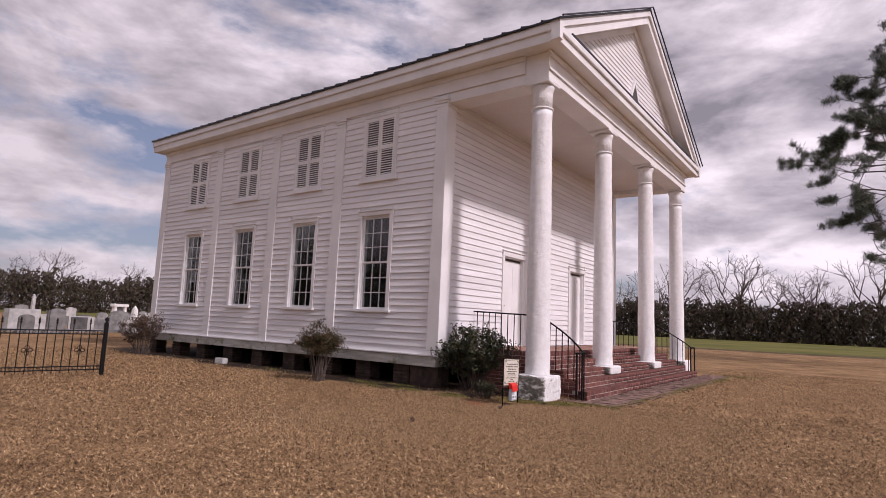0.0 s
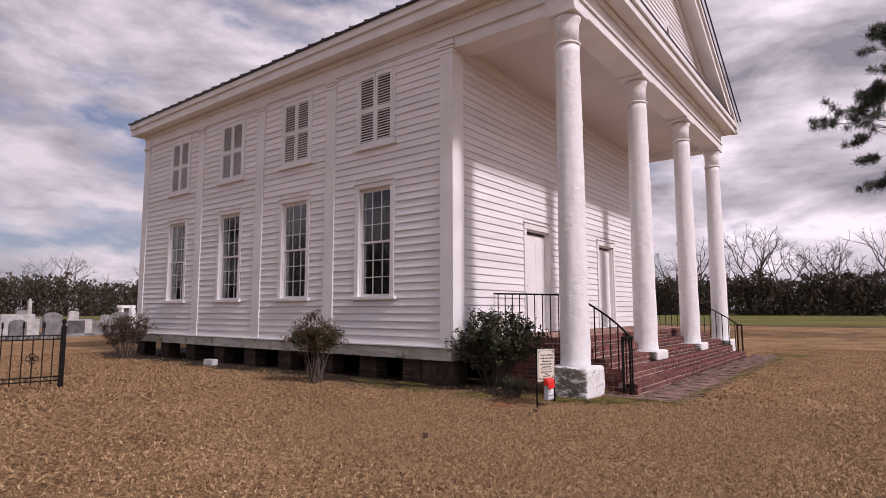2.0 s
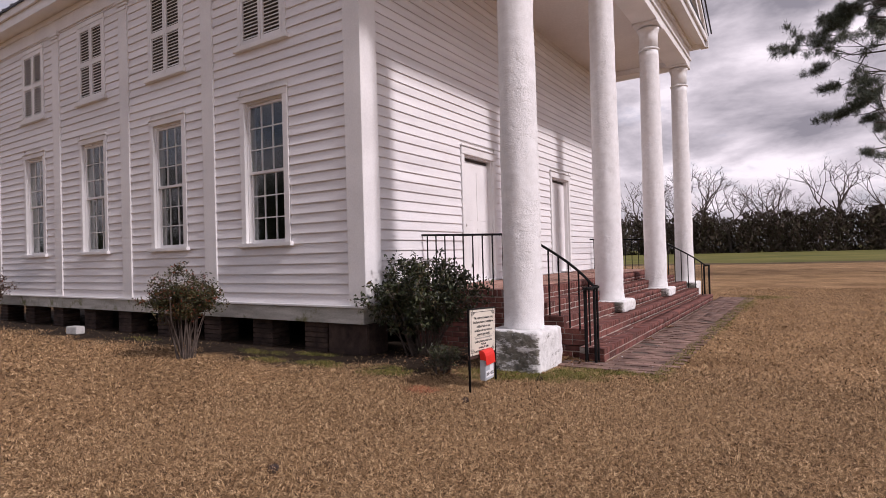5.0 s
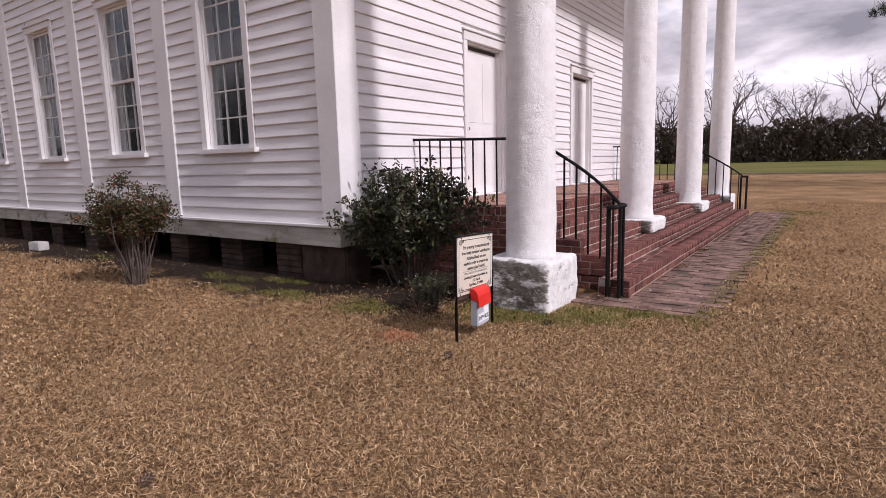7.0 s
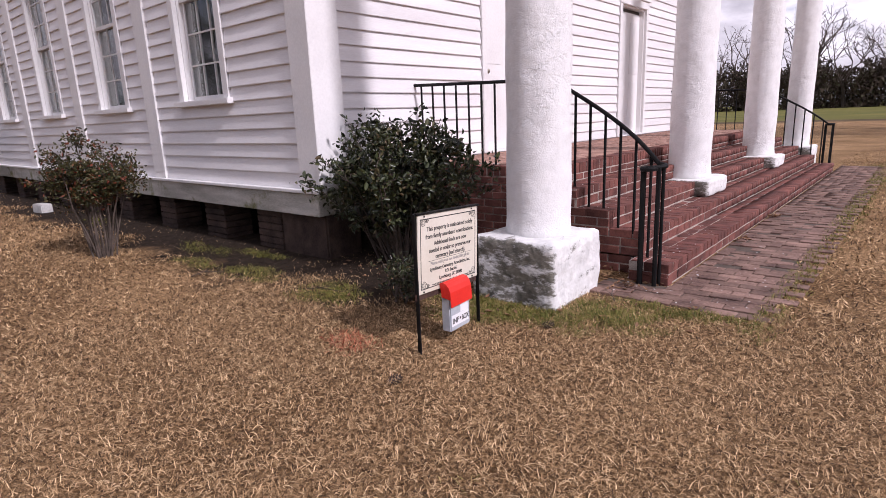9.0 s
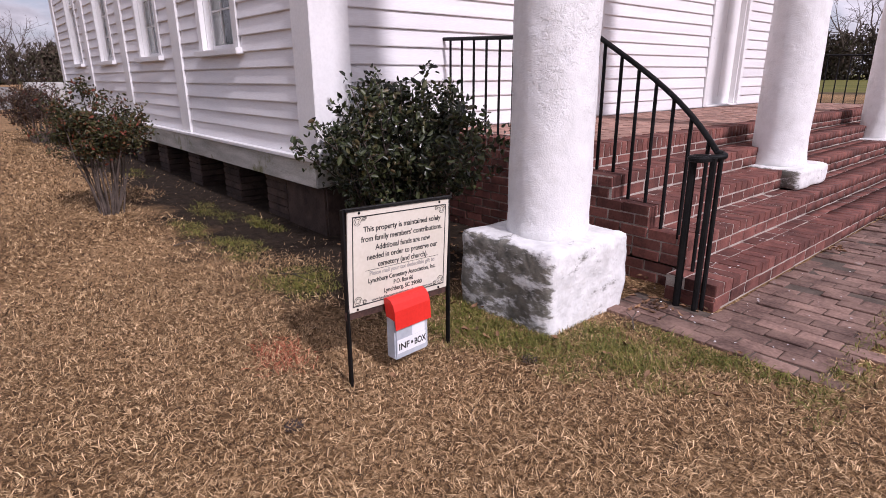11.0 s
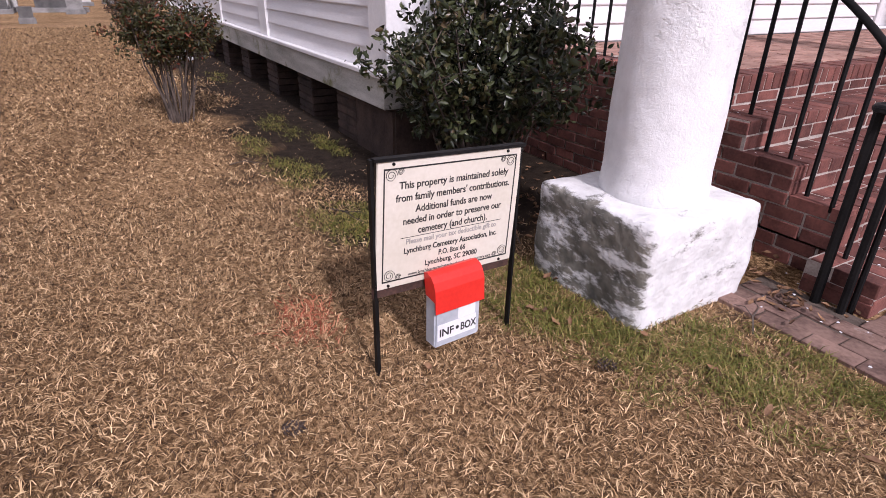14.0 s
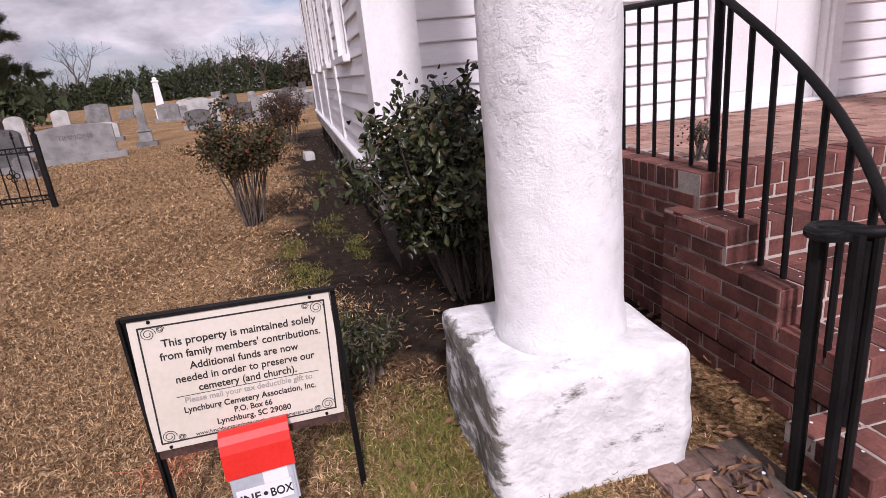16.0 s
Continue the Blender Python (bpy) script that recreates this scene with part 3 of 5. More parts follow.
gaps = [(x - 0.58, x + 0.58, 1.60, 4.05) for x in WIN_X] + [(x - 0.57, x + 0.57, 4.84, 6.56) for x in WIN_X]
edges = [XW + 0.30] + [v for x in PILASTERS for v in (x - 0.16, x + 0.16)] + [-7.80]
for k in range(40):
    z = 0.70 + STEP * k
    for lo, hi in zip(edges[::2], edges[1::2]):
        for a, b in cut(lo, hi, z, [g for g in gaps]):
            clap_row(wall_south, a, b, z, "s")
gaps = [(y - 0.66, y + 0.66, 0.5, 3.34) for y in DOOR_Y]
for k in range(38):
    z = 0.87 + STEP * k
    for a, b in cut(YS + 0.30, YN - 0.30, z, gaps):
        clap_row(wall_east, a, b, z, XE + 0.002)


# ---- corner boards, pilasters, frieze ----
def pilaster(name, x, w, proud, parent_label):
    p = thing(name, parent_label, "pilaster", (x, YS, ZF + 0.02), kind="structure", group="side pilasters")
    part("shaft", box(-w / 2, w / 2, -proud, 0.0, 0, 5.78, 0.004), WHITE, p)
    for k, (z, e, h) in enumerate(((5.70, 0.012, 0.03), (5.785, 0.02, 0.05), (5.84, 0.04, 0.05), (5.895, 0.025, 0.06))):
        part("moulding", box(-w / 2 - e, w / 2 + e, -proud - e, 0.0, z, z + h, 0.006), WHITE, p)
    return p


for x in PILASTERS:
    pilaster("pilaster", x, 0.32, 0.055, "flat white wooden pilaster with a moulded cap")
pilaster("corner_board", XW + 0.14, 0.32, 0.055, "flat white corner pilaster with a moulded cap")
corner = thing("corner_board", "broad white corner pilaster with a moulded cap", "pilaster", (XE, YS, ZF + 0.02), kind="structure")
part("shaft", box(-0.26, 0.055, -0.055, 0.31, 0, 5.70, 0.004), WHITE, corner)
for z, e, h in ((5.62, 0.012, 0.03), (5.705, 0.02, 0.05), (5.76, 0.045, 0.05), (5.815, 0.03, 0.06)):
    part("moulding", box(-0.26 - e, 0.055 + e, -0.055 - e, 0.31 + e, z, z + h, 0.006), WHITE, corner)
north_corner = thing("corner_board", "broad white corner pilaster beside the far door", "pilaster", (XE, YN, ZF + 0.02), kind="structure")
part("shaft", box(-0.31, 0.055, -0.31, 0.055, 0, 5.70, 0.004), WHITE, north_corner)
part("moulding", box(-0.355, 0.10, -0.355, 0.10, 5.705, 5.83, 0.006), WHITE, north_corner)

APEX, EAVE, YL, YR = 10.46, 7.36, 9.75, 21.61     # ridge, eaves, and the eaves' outer edges
frieze = thing("frieze", "plain white frieze and eaves boards along the side", "eaves", kind="structure")
part("frieze_board", box(XW - 0.01, -5.52, YS - 0.065, YS - 0.002, 6.62, 7.0, 0.004), WHITE, frieze)
part("frieze_strip", box(XW - 0.02, -5.52, YS - 0.10, YS - 0.066, 6.88, 6.995, 0.006), WHITE, frieze)
part("soffit", box(XW - 0.30, -4.66, YL + 0.08, YS + 0.02, 7.002, 7.03), WHITE, frieze)
part("fascia", box(XW - 0.32, -4.66, YL + 0.05, YL + 0.08, 6.985, 7.20, 0.004), WHITE, frieze)
part("crown_board", box(XW - 0.34, -4.66, YL, YL + 0.05, 7.185, 7.36, 0.01), WHITE, frieze)
far_eaves = thing("eaves", "white eaves boards on the far side", "eaves", kind="structure")
part("soffit", box(XW - 0.30, -4.66, YN - 0.02, YR - 0.08, 7.002, 7.03), WHITE, far_eaves)
part("fascia", box(XW - 0.32, -4.66, YR - 0.08, YR - 0.05, 6.985, 7.36, 0.004), WHITE, far_eaves)

# ---- portico: beams, ceiling, pediment ----
portico = thing("entablature", "white boxed beams carried by the portico columns", "beam", kind="structure")
part("front_beam", box(XC - 0.26, XC + 0.26, COLS[0] - 0.26, COLS[3] + 0.26, 6.42, 7.0, 0.005), WHITE, portico)
part("beam_strip", box(XC + 0.262, XC + 0.30, COLS[0] - 0.30, COLS[3] + 0.30, 6.60, 6.66, 0.006), WHITE, portico)
part("beam_strip", box(XC + 0.262, XC + 0.33, COLS[0] - 0.33, COLS[3] + 0.33, 6.90, 6.998, 0.008), WHITE, portico)
for y0, y1 in ((COLS[0] - 0.26, COLS[0] + 0.26), (COLS[3] - 0.26, COLS[3] + 0.26)):
    part("side_beam", box(XE + 0.02, XC - 0.262, y0, y1, 6.40, 7.0, 0.005), WHITE, portico)
solid("porch_ceiling", box(XE, XC - 0.262, COLS[0] + 0.262, COLS[3] - 0.262, 6.54, 6.60), CEIL, "cream painted board ceiling of the porch", "ceiling")

SL = (APEX - EAVE) / (YM - YL)


def rake(drop, thick, inset=0.0):
    """The outline of both slopes of the gable, as two bars that lie drop below the roof's underside."""
    e0, a0 = EAVE - drop + inset * SL, APEX - drop
    return ([(YL + inset, e0), (YM, a0), (YM, a0 - thick), (YL + inset, e0 - thick)],
            [(YR - inset, e0), (YM, a0), (YM, a0 - thick), (YR - inset, e0 - thick)])


pediment = thing("pediment", "white clapboard gable with deep raking cornice", "gable", kind="structure")
for o in rake(0.0, 0.16):
    part("raking_crown", prism(o, -4.66, -4.56), WHITE, pediment)
for o in rake(0.16, 0.22, 0.02):
    part("raking_fascia", prism(o, -4.72, -4.62), WHITE, pediment)
for o in rake(0.26, 0.04, 0.1):
    part("raking_soffit", prism(o, -5.06, -4.721), WHITE, pediment)
for o in rake(0.30, 0.24, 0.5):
    part("raking_frieze", prism(o, -5.10, -5.00), WHITE, pediment)
tympanum = part("tympanum_backing", prism([(YL + 0.9, 7.10), (YR - 0.9, 7.10), (YM, APEX - 0.35)], -5.20, -5.075), WHITE, pediment)
for k in range(20):
    z = 7.42 + 0.135 * k
    half = (APEX - 0.42 - z - 0.12) / SL
    if half > 0.1:
        m = Matrix.Translation((-5.07, YM - half, z)) @ Matrix.Rotation(math.pi / 2, 4, "Z") @ Matrix.Diagonal((2 * half, 1, 1, 1))
        piece("clapboard", CLAP, pediment, m)
part("cornice_soffit", box(-4.98, -4.66, YL + 0.05, YR - 0.05, 7.0075, 7.036), WHITE, pediment)
part("cornice_fascia", box(-4.66, -4.62, YL + 0.03, YR - 0.03, 6.985, 7.16, 0.004), WHITE, pediment)
part("cornice_crown", box(-4.62, -4.565, YL, YR, 7.15, 7.30, 0.01), WHITE, pediment)
bm = bmesh.new()
for a, b in (((-4.60, 7.31), (-5.03, 7.45)),):
    vs = [bm.verts.new(p) for p in ((a[0], YL + 0.86, a[1]), (a[0], YR - 0.86, a[1]), (b[0], YR - 1.2, b[1]), (b[0], YL + 1.2, b[1]))]
    ws = [bm.verts.new(v.co + Vector((0, 0, 0.025))) for v in vs]
    bm.faces.new(vs[::-1])
    bm.faces.new(ws)
    for i in range(4):
        bm.faces.new((vs[i], vs[(i + 1) % 4], ws[(i + 1) % 4], ws[i]))
apron = part("metal_apron", bm, ROOFM, pediment, "dark sheet metal capping on the cornice")
for k in range(25):
    y = YL + 1.15 + k * 0.42
    part("apron_seam", tube([(-4.60, y, 7.35), (-5.0, y, 7.48)], 0.014, 5), ROOFM, apron)
# solid prism; the opening's inner shade is its dark colour
vent = part("gable_vent", prism([(YM - 0.30, 7.86), (YM + 0.30, 7.86), (YM, 8.36)], -5.05, -5.012), ROOM, pediment, "small triangular vent, coloured dark for its opening")
part("vent_trim", prism([(YM - 0.38, 7.80), (YM + 0.38, 7.80), (YM + 0.38, 7.88), (YM - 0.38, 7.88)], -5.06, -4.975), WHITE, vent)
for s in (-1, 1):
    part("vent_trim", prism([(YM + s * 0.38, 7.86), (YM + s * 0.29, 7.86), (YM, 8.34), (YM, 8.50)], -5.06, -4.98), WHITE, vent)
part("gable_wall", prism([(YS, 7.0), (YN, 7.0), (YM, APEX - 0.3)], XW + 0.02, XW + 0.18), WHITE, pediment)

for y0, y1 in ((YL - 0.006, YL + 0.14), (YR - 0.14, YR + 0.006)):
    part("corner_return", box(-4.74, -4.553, y0, y1, 6.982, 7.37), WHITE, pediment)
part("apron_edge", box(-4.606, -4.556, YL + 0.62, YR - 0.62, 7.302, 7.345), ROOFM, apron)

roof = thing("roof", "dark standing-seam metal roof", "roof", kind="structure")
for s in (-1, 1):
    e = YM + s * (YM - YL + 0.04)
    zr = EAVE - 0.04 * SL
    part("roof_slope", prism([(e, zr + 0.005), (YM, APEX + 0.005), (YM, APEX + 0.05), (e, zr + 0.05)], XW - 0.36, -4.54), ROOFM, roof)
seam_l = mesh_of(tube([(0, YL - 0.05, EAVE + 0.035), (0, YM, APEX + 0.075)], 0.022, 6), "seam", ROOFM)
seam_r = mesh_of(tube([(0, YR + 0.05, EAVE + 0.035), (0, YM, APEX + 0.075)], 0.022, 6), "seam", ROOFM)
for k in range(36):
    for me in (seam_l, seam_r):
        piece("seam", me, roof, Matrix.Translation((XW - 0.34 + k * 0.451, 0, 0)))
part("ridge_cap", prism([(YM - 0.14, APEX + 0.005), (YM, APEX + 0.10), (YM + 0.14, APEX + 0.005), (YM, APEX + 0.06)], XW - 0.36, -4.54), ROOFM, roof)


# ---- windows ----
def sash(win, name, z0, z1, y, w):
    """A sash of three by three panes; its lights are single panes of glass."""
    s, m = 0.045, 0.018
    bm = bmesh.new()
    add_box(bm, -w / 2, -w / 2 + s, y, y + 0.035, z0, z1)
    add_box(bm, w / 2 - s, w / 2, y, y + 0.035, z0, z1)
    add_box(bm, -w / 2 + s, w / 2 - s, y + 0.001, y + 0.034, z0, z0 + s)
    add_box(bm, -w / 2 + s, w / 2 - s, y + 0.001, y + 0.034, z1 - s, z1)
    iw, ih = w - 2 * s, z1 - z0 - 2 * s
    for i in (1, 2):
        add_box(bm, -w / 2 + s + iw * i / 3 - m / 2, -w / 2 + s + iw * i / 3 + m / 2, y + 0.003, y + 0.030, z0 + s, z1 - s)
        add_box(bm, -w / 2 + s, w / 2 - s, y + 0.005, y + 0.028, z0 + s + ih * i / 3 - m / 2, z0 + s + ih * i / 3 + m / 2)
    ob = part(name, bm, WHITE, win)
    pane_bm = box(-iw / 6 + 0.006, iw / 6 - 0.006, -0.0015, 0.0015, -ih / 6 + 0.006, ih / 6 - 0.006)
    me = mesh_of(pane_bm, "pane", GLASS)
    for i in range(3):
        for j in range(3):
            g = piece("pane", me, ob, Matrix.Translation((-w / 2 + s + iw * (i + 0.5) / 3, y + 0.017, z0 + s + ih * (j + 0.5) / 3)) @ Euler((rnd.gauss(0, 0.006), 0, rnd.gauss(0, 0.006))).to_matrix().to_4x4())
            g.visible_shadow = False


def window(i, x):
    win = thing("window_%d" % i, "tall white nine-over-nine sash window with dark panes", "window", (x, YS, 0), kind="structure", group="side windows")
    w = WW
    part("side_casing", box(-0.57, -w / 2 + 0.01, -0.045, 0.01, WZ0 - 0.01, WZ1 + 0.01, 0.004), WHITE, win)
    part("side_casing", box(w / 2 - 0.01, 0.57, -0.045, 0.01, WZ0 - 0.01, WZ1 + 0.01, 0.004), WHITE, win)
    part("head_casing", box(-0.57, 0.57, -0.048, 0.01, WZ1 + 0.011, WZ1 + 0.115, 0.004), WHITE, win)
    part("drip_cap", box(-0.59, 0.59, -0.075, 0.01, WZ1 + 0.116, WZ1 + 0.14, 0.004), WHITE, win)
    part("window_sill", box(-0.63, 0.63, -0.10, 0.10, WZ0 - 0.075, WZ0 - 0.012, 0.006), WHITE, win)
    bm = bmesh.new()
    add_box(bm, -w / 2 - 0.001, -w / 2 + 0.02, 0.011, 0.19, WZ0, WZ1)
    add_box(bm, w / 2 - 0.02, w / 2 + 0.001, 0.011, 0.19, WZ0, WZ1)
    add_box(bm, -w / 2 + 0.02, w / 2 - 0.02, 0.011, 0.19, WZ1 - 0.02, WZ1 + 0.001)
    part("jamb", bm, WHITE, win)
    mid = (WZ0 + WZ1) / 2
    sash(win, "lower_sash", WZ0, mid + 0.02, 0.075, w - 0.042)
    sash(win, "upper_sash", mid - 0.025, WZ1 - 0.021, 0.036, w - 0.042)


for i, x in enumerate(WIN_X):
    window(i + 1, x)

SLAT = mesh_of(box(-0.5, 0.5, -0.022, 0.022, -0.004, 0.004), "slat", WHITE)


def shutter_window(x):
    """Blind upper window: a pair of closed louvred shutters in a cased frame."""
    win = thing("blind_window", "closed white louvred shutters in a cased frame", "shutters", (x, YS, 4.80), kind="structure", group="upper shutters")
    part("head_casing", box(-0.57, 0.57, -0.048, 0, 1.66, 1.76, 0.004), WHITE, win)
    part("side_casing", box(-0.57, -0.49, -0.045, 0, 0.06, 1.658, 0.004), WHITE, win)
    part("side_casing", box(0.49, 0.57, -0.045, 0, 0.06, 1.658, 0.004), WHITE, win)
    part("window_sill", box(-0.63, 0.63, -0.10, 0, -0.02, 0.058, 0.006), WHITE, win)
    # dark sheet puts the shade between the slats into colour
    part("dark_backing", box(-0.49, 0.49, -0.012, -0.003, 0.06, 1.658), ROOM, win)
    for s in (-1, 1):
        x0, x1 = (-0.487, -0.004) if s < 0 else (0.004, 0.487)
        leaf = bmesh.new()
        for a, b in ((x0, x0 + 0.055), (x1 - 0.055, x1)):
            add_box(leaf, a, b, -0.042, -0.013, 0.065, 1.65)
        for a, b in ((0.065, 0.15), (0.80, 0.90), (1.56, 1.65)):
            add_box(leaf, x0 + 0.055, x1 - 0.055, -0.041, -0.014, a, b)
        sh = part("shutter", leaf, WHITE, win)
        for a, b in ((0.15, 0.80), (0.90, 1.56)):
            for k in range(11):
                z = a + (b - a) * (k + 0.5) / 11
                piece("slat", SLAT, sh, Matrix.Translation(((x0 + x1) / 2, -0.028, z)) @ Matrix.Rotation(radians(48), 4, "X") @ Matrix.Diagonal((x1 - x0 - 0.11, 1, 1, 1)))


for x in WIN_X:
    shutter_window(x)


# ---- doors ----
def door(i, y):
    d = thing("door_%d" % i, "tall closed white door in a white casing", "door", (XE, y, DZ0), kind="structure", group="church doors")
    h, w = DZ1 - DZ0, DW
    leaf = part("leaf", box(-0.13, -0.085, -w / 2 + 0.0105, w / 2 - 0.0105, 0.029, h - 0.0885, 0.002), WHITE, d)
    for z0, z1 in ((0.15, 1.0), (1.15, h - 0.25)):
        for s in (-1, 1):
            c = s * 0.255
            part("panel", box(-0.0851, -0.079, c - 0.17, c + 0.17, z0, z1, 0.003), WHITE, leaf)
    # solid dark strip stands for the shaded gap over the leaf
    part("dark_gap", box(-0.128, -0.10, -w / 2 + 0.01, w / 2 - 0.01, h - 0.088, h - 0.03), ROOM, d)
    part("threshold", box(-0.19, 0.05, -w / 2 - 0.05, w / 2 + 0.05, 0.003, 0.028, 0.004), WHITE, d)
    for s in (-1, 1):
        part("jamb", box(-0.19, -0.001, s * w / 2 - 0.01, s * w / 2 + 0.01, 0.03, h), WHITE, d)
        a, b = sorted((s * (w / 2 + 0.01), s * 0.65))
        part("side_casing", box(-0.005, 0.05, a, b, 0.01, h, 0.005), WHITE, d)
    part("head_casing", box(-0.005, 0.055, -0.65, 0.65, h + 0.002, h + 0.135, 0.005), WHITE, d)
    part("drip_cap", box(-0.005, 0.08, -0.68, 0.68, h + 0.137, h + 0.165, 0.005), WHITE, d)
    part("jamb", box(-0.19, -0.001, -w / 2 + 0.011, w / 2 - 0.011, h - 0.025, h - 0.001), WHITE, d)
    knob = part("door_knob", add_lathe(bmesh.new(), [(0.012, 0), (0.012, 0.03), (0.03, 0.045), (0.033, 0.06), (0.02, 0.075)], seg=12), BRASS, d, "aged brass knob", smooth=True)
    knob.matrix_basis = Matrix.Translation((-0.083, -w / 2 + 0.10, 1.05)) @ Matrix.Rotation(math.pi / 2, 4, "Y")
    part("lock_plate", box(-0.0845, -0.078, -w / 2 + 0.06, -w / 2 + 0.14, 0.93, 1.0, 0.002), BRASS, d, "aged brass lock plate")
    lock = part("dead_bolt", add_lathe(bmesh.new(), [(0.03, 0), (0.028, 0.018), (0.01, 0.022)], seg=12), IRON, d, "dark bolt lock")
    lock.matrix_basis = Matrix.Translation((-0.083, -w / 2 + 0.10, 1.25)) @ Matrix.Rotation(math.pi / 2, 4, "Y")


for i, y in enumerate(DOOR_Y):
    door(i + 1, y)

# ---- porch floor, steps and cheeks (brick cores; their bricks follow at the end) ----
RISE = 0.172
NOSE = [-4.47, -4.77, -5.06, -5.36, -5.67]            # front of each tread, bottom to top
ENDS = [11.07, 11.28, 11.28, 11.28, 11.38]            # near end of each
far_end = [2 * YM - y for y in ENDS]
bm = bmesh.new()
for k in range(5):
    zb = -0.05 if k == 0 else RISE * k - 0.03
    add_box(bm, XE + 0.03 if k == 4 else NOSE[4] - 0.13, NOSE[k] - 0.006, (ENDS[1] if k == 0 else ENDS[k]) + 0.006, (far_end[1] if k == 0 else far_end[k]) - 0.006, zb, RISE * (k + 1) - 0.005)
for y0, y1 in ((ENDS[0], ENDS[1]), (far_end[1], far_end[0])):
    add_box(bm, NOSE[1] - 0.02, NOSE[0] - 0.006, y0 + 0.006, y1 + 0.013, -0.05, RISE - 0.0055)
add_box(bm, XE + 0.03, NOSE[4] - 0.131, ENDS[4] + 0.0065, far_end[4] - 0.0065, -0.05, RISE * 4 - 0.03)
porch_steps = solid("porch_steps", bm, MORTAR, "red brick porch with four broad brick steps", "steps")
bm = bmesh.new()
add_box(bm, -4.95, -3.76, 10.62, 11.04, -0.05, 0.006)
add_box(bm, -4.45, -3.76, 11.04, 21.55, -0.05, 0.0055)
brick_path = solid("pavement", bm, DARKM, "worn brick path along the foot of the steps", "path")


# ---- columns ----
def column(i, y, foot, block):
    c = thing("column", "white stuccoed round column on a " + ("tall mildewed square block" if block > 0.4 else "low square plinth"), "column", (XC, y, foot), group="portico columns")
    z0, z1 = block, 6.42 - foot
    prof = [(0.250, z0 - 0.03), (0.246, z0 + 0.03), (0.239, z0 + 0.12)]
    for k in range(1, 40):
        f = k / 39
        prof.append((0.238 - 0.035 * f ** 1.4, z0 + 0.12 + (z1 - z0 - 0.70) * f))
    part("shaft", add_lathe(bmesh.new(), prof, 0, 0, 40, 0.009), STUCCO, c, smooth=True)
    zc = z1 - 0.58
    part("neck_ring", add_lathe(bmesh.new(), [(0.200, zc), (0.228, zc + 0.012), (0.228, zc + 0.035), (0.204, zc + 0.05)], 0, 0, 32), STUCCO, c, smooth=True)
    part("neck", add_lathe(bmesh.new(), [(0.203, zc + 0.04), (0.202, zc + 0.32), (0.206, zc + 0.38), (0.222, zc + 0.42), (0.236, zc + 0.46), (0.240, zc + 0.50)], 0, 0, 32, 0.004), STUCCO, c, smooth=True)
    part("abacus", box(-0.27, 0.27, -0.36 if i in (1, 2) else -0.27, 0.27, zc + 0.52, zc + 0.578, 0.008), WHITE, c)
    bm = bmesh.new()
    bmesh.ops.create_cube(bm, size=2.0)
    bmesh.ops.subdivide_edges(bm, edges=bm.edges[:], cuts=15, use_grid_fill=True)
    lo, hi, rad = Vector((-0.36, -0.385, -0.06 if block > 0.4 else 0.0)), Vector((0.352, 0.338, block)), 0.038
    mid, half = (lo + hi) / 2, (hi - lo) / 2
    for v in bm.verts:
        p = Vector((v.co.x * half.x, v.co.y * half.y, v.co.z * half.z))
        q = Vector([max(-h + rad, min(h - rad, c)) for c, h in zip(p, half)])
        d = p - q
        n3 = d.normalized() if d.length > 1e-6 else Vector((0, 0, 0))
        p = q + n3 * rad
        w = mid + p
        p += n3 * (0.016 * noise.noise(w * 4 + Vector((i, 0, 0))) + 0.007 * noise.noise(w * 13))
        v.co = mid + p
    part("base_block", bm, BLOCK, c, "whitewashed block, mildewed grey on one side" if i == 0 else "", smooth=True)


for i, y in enumerate(COLS):
    column(i, y, 0.0 if i in (0, 3) else 0.344, 0.475 if i in (0, 3) else 0.19)


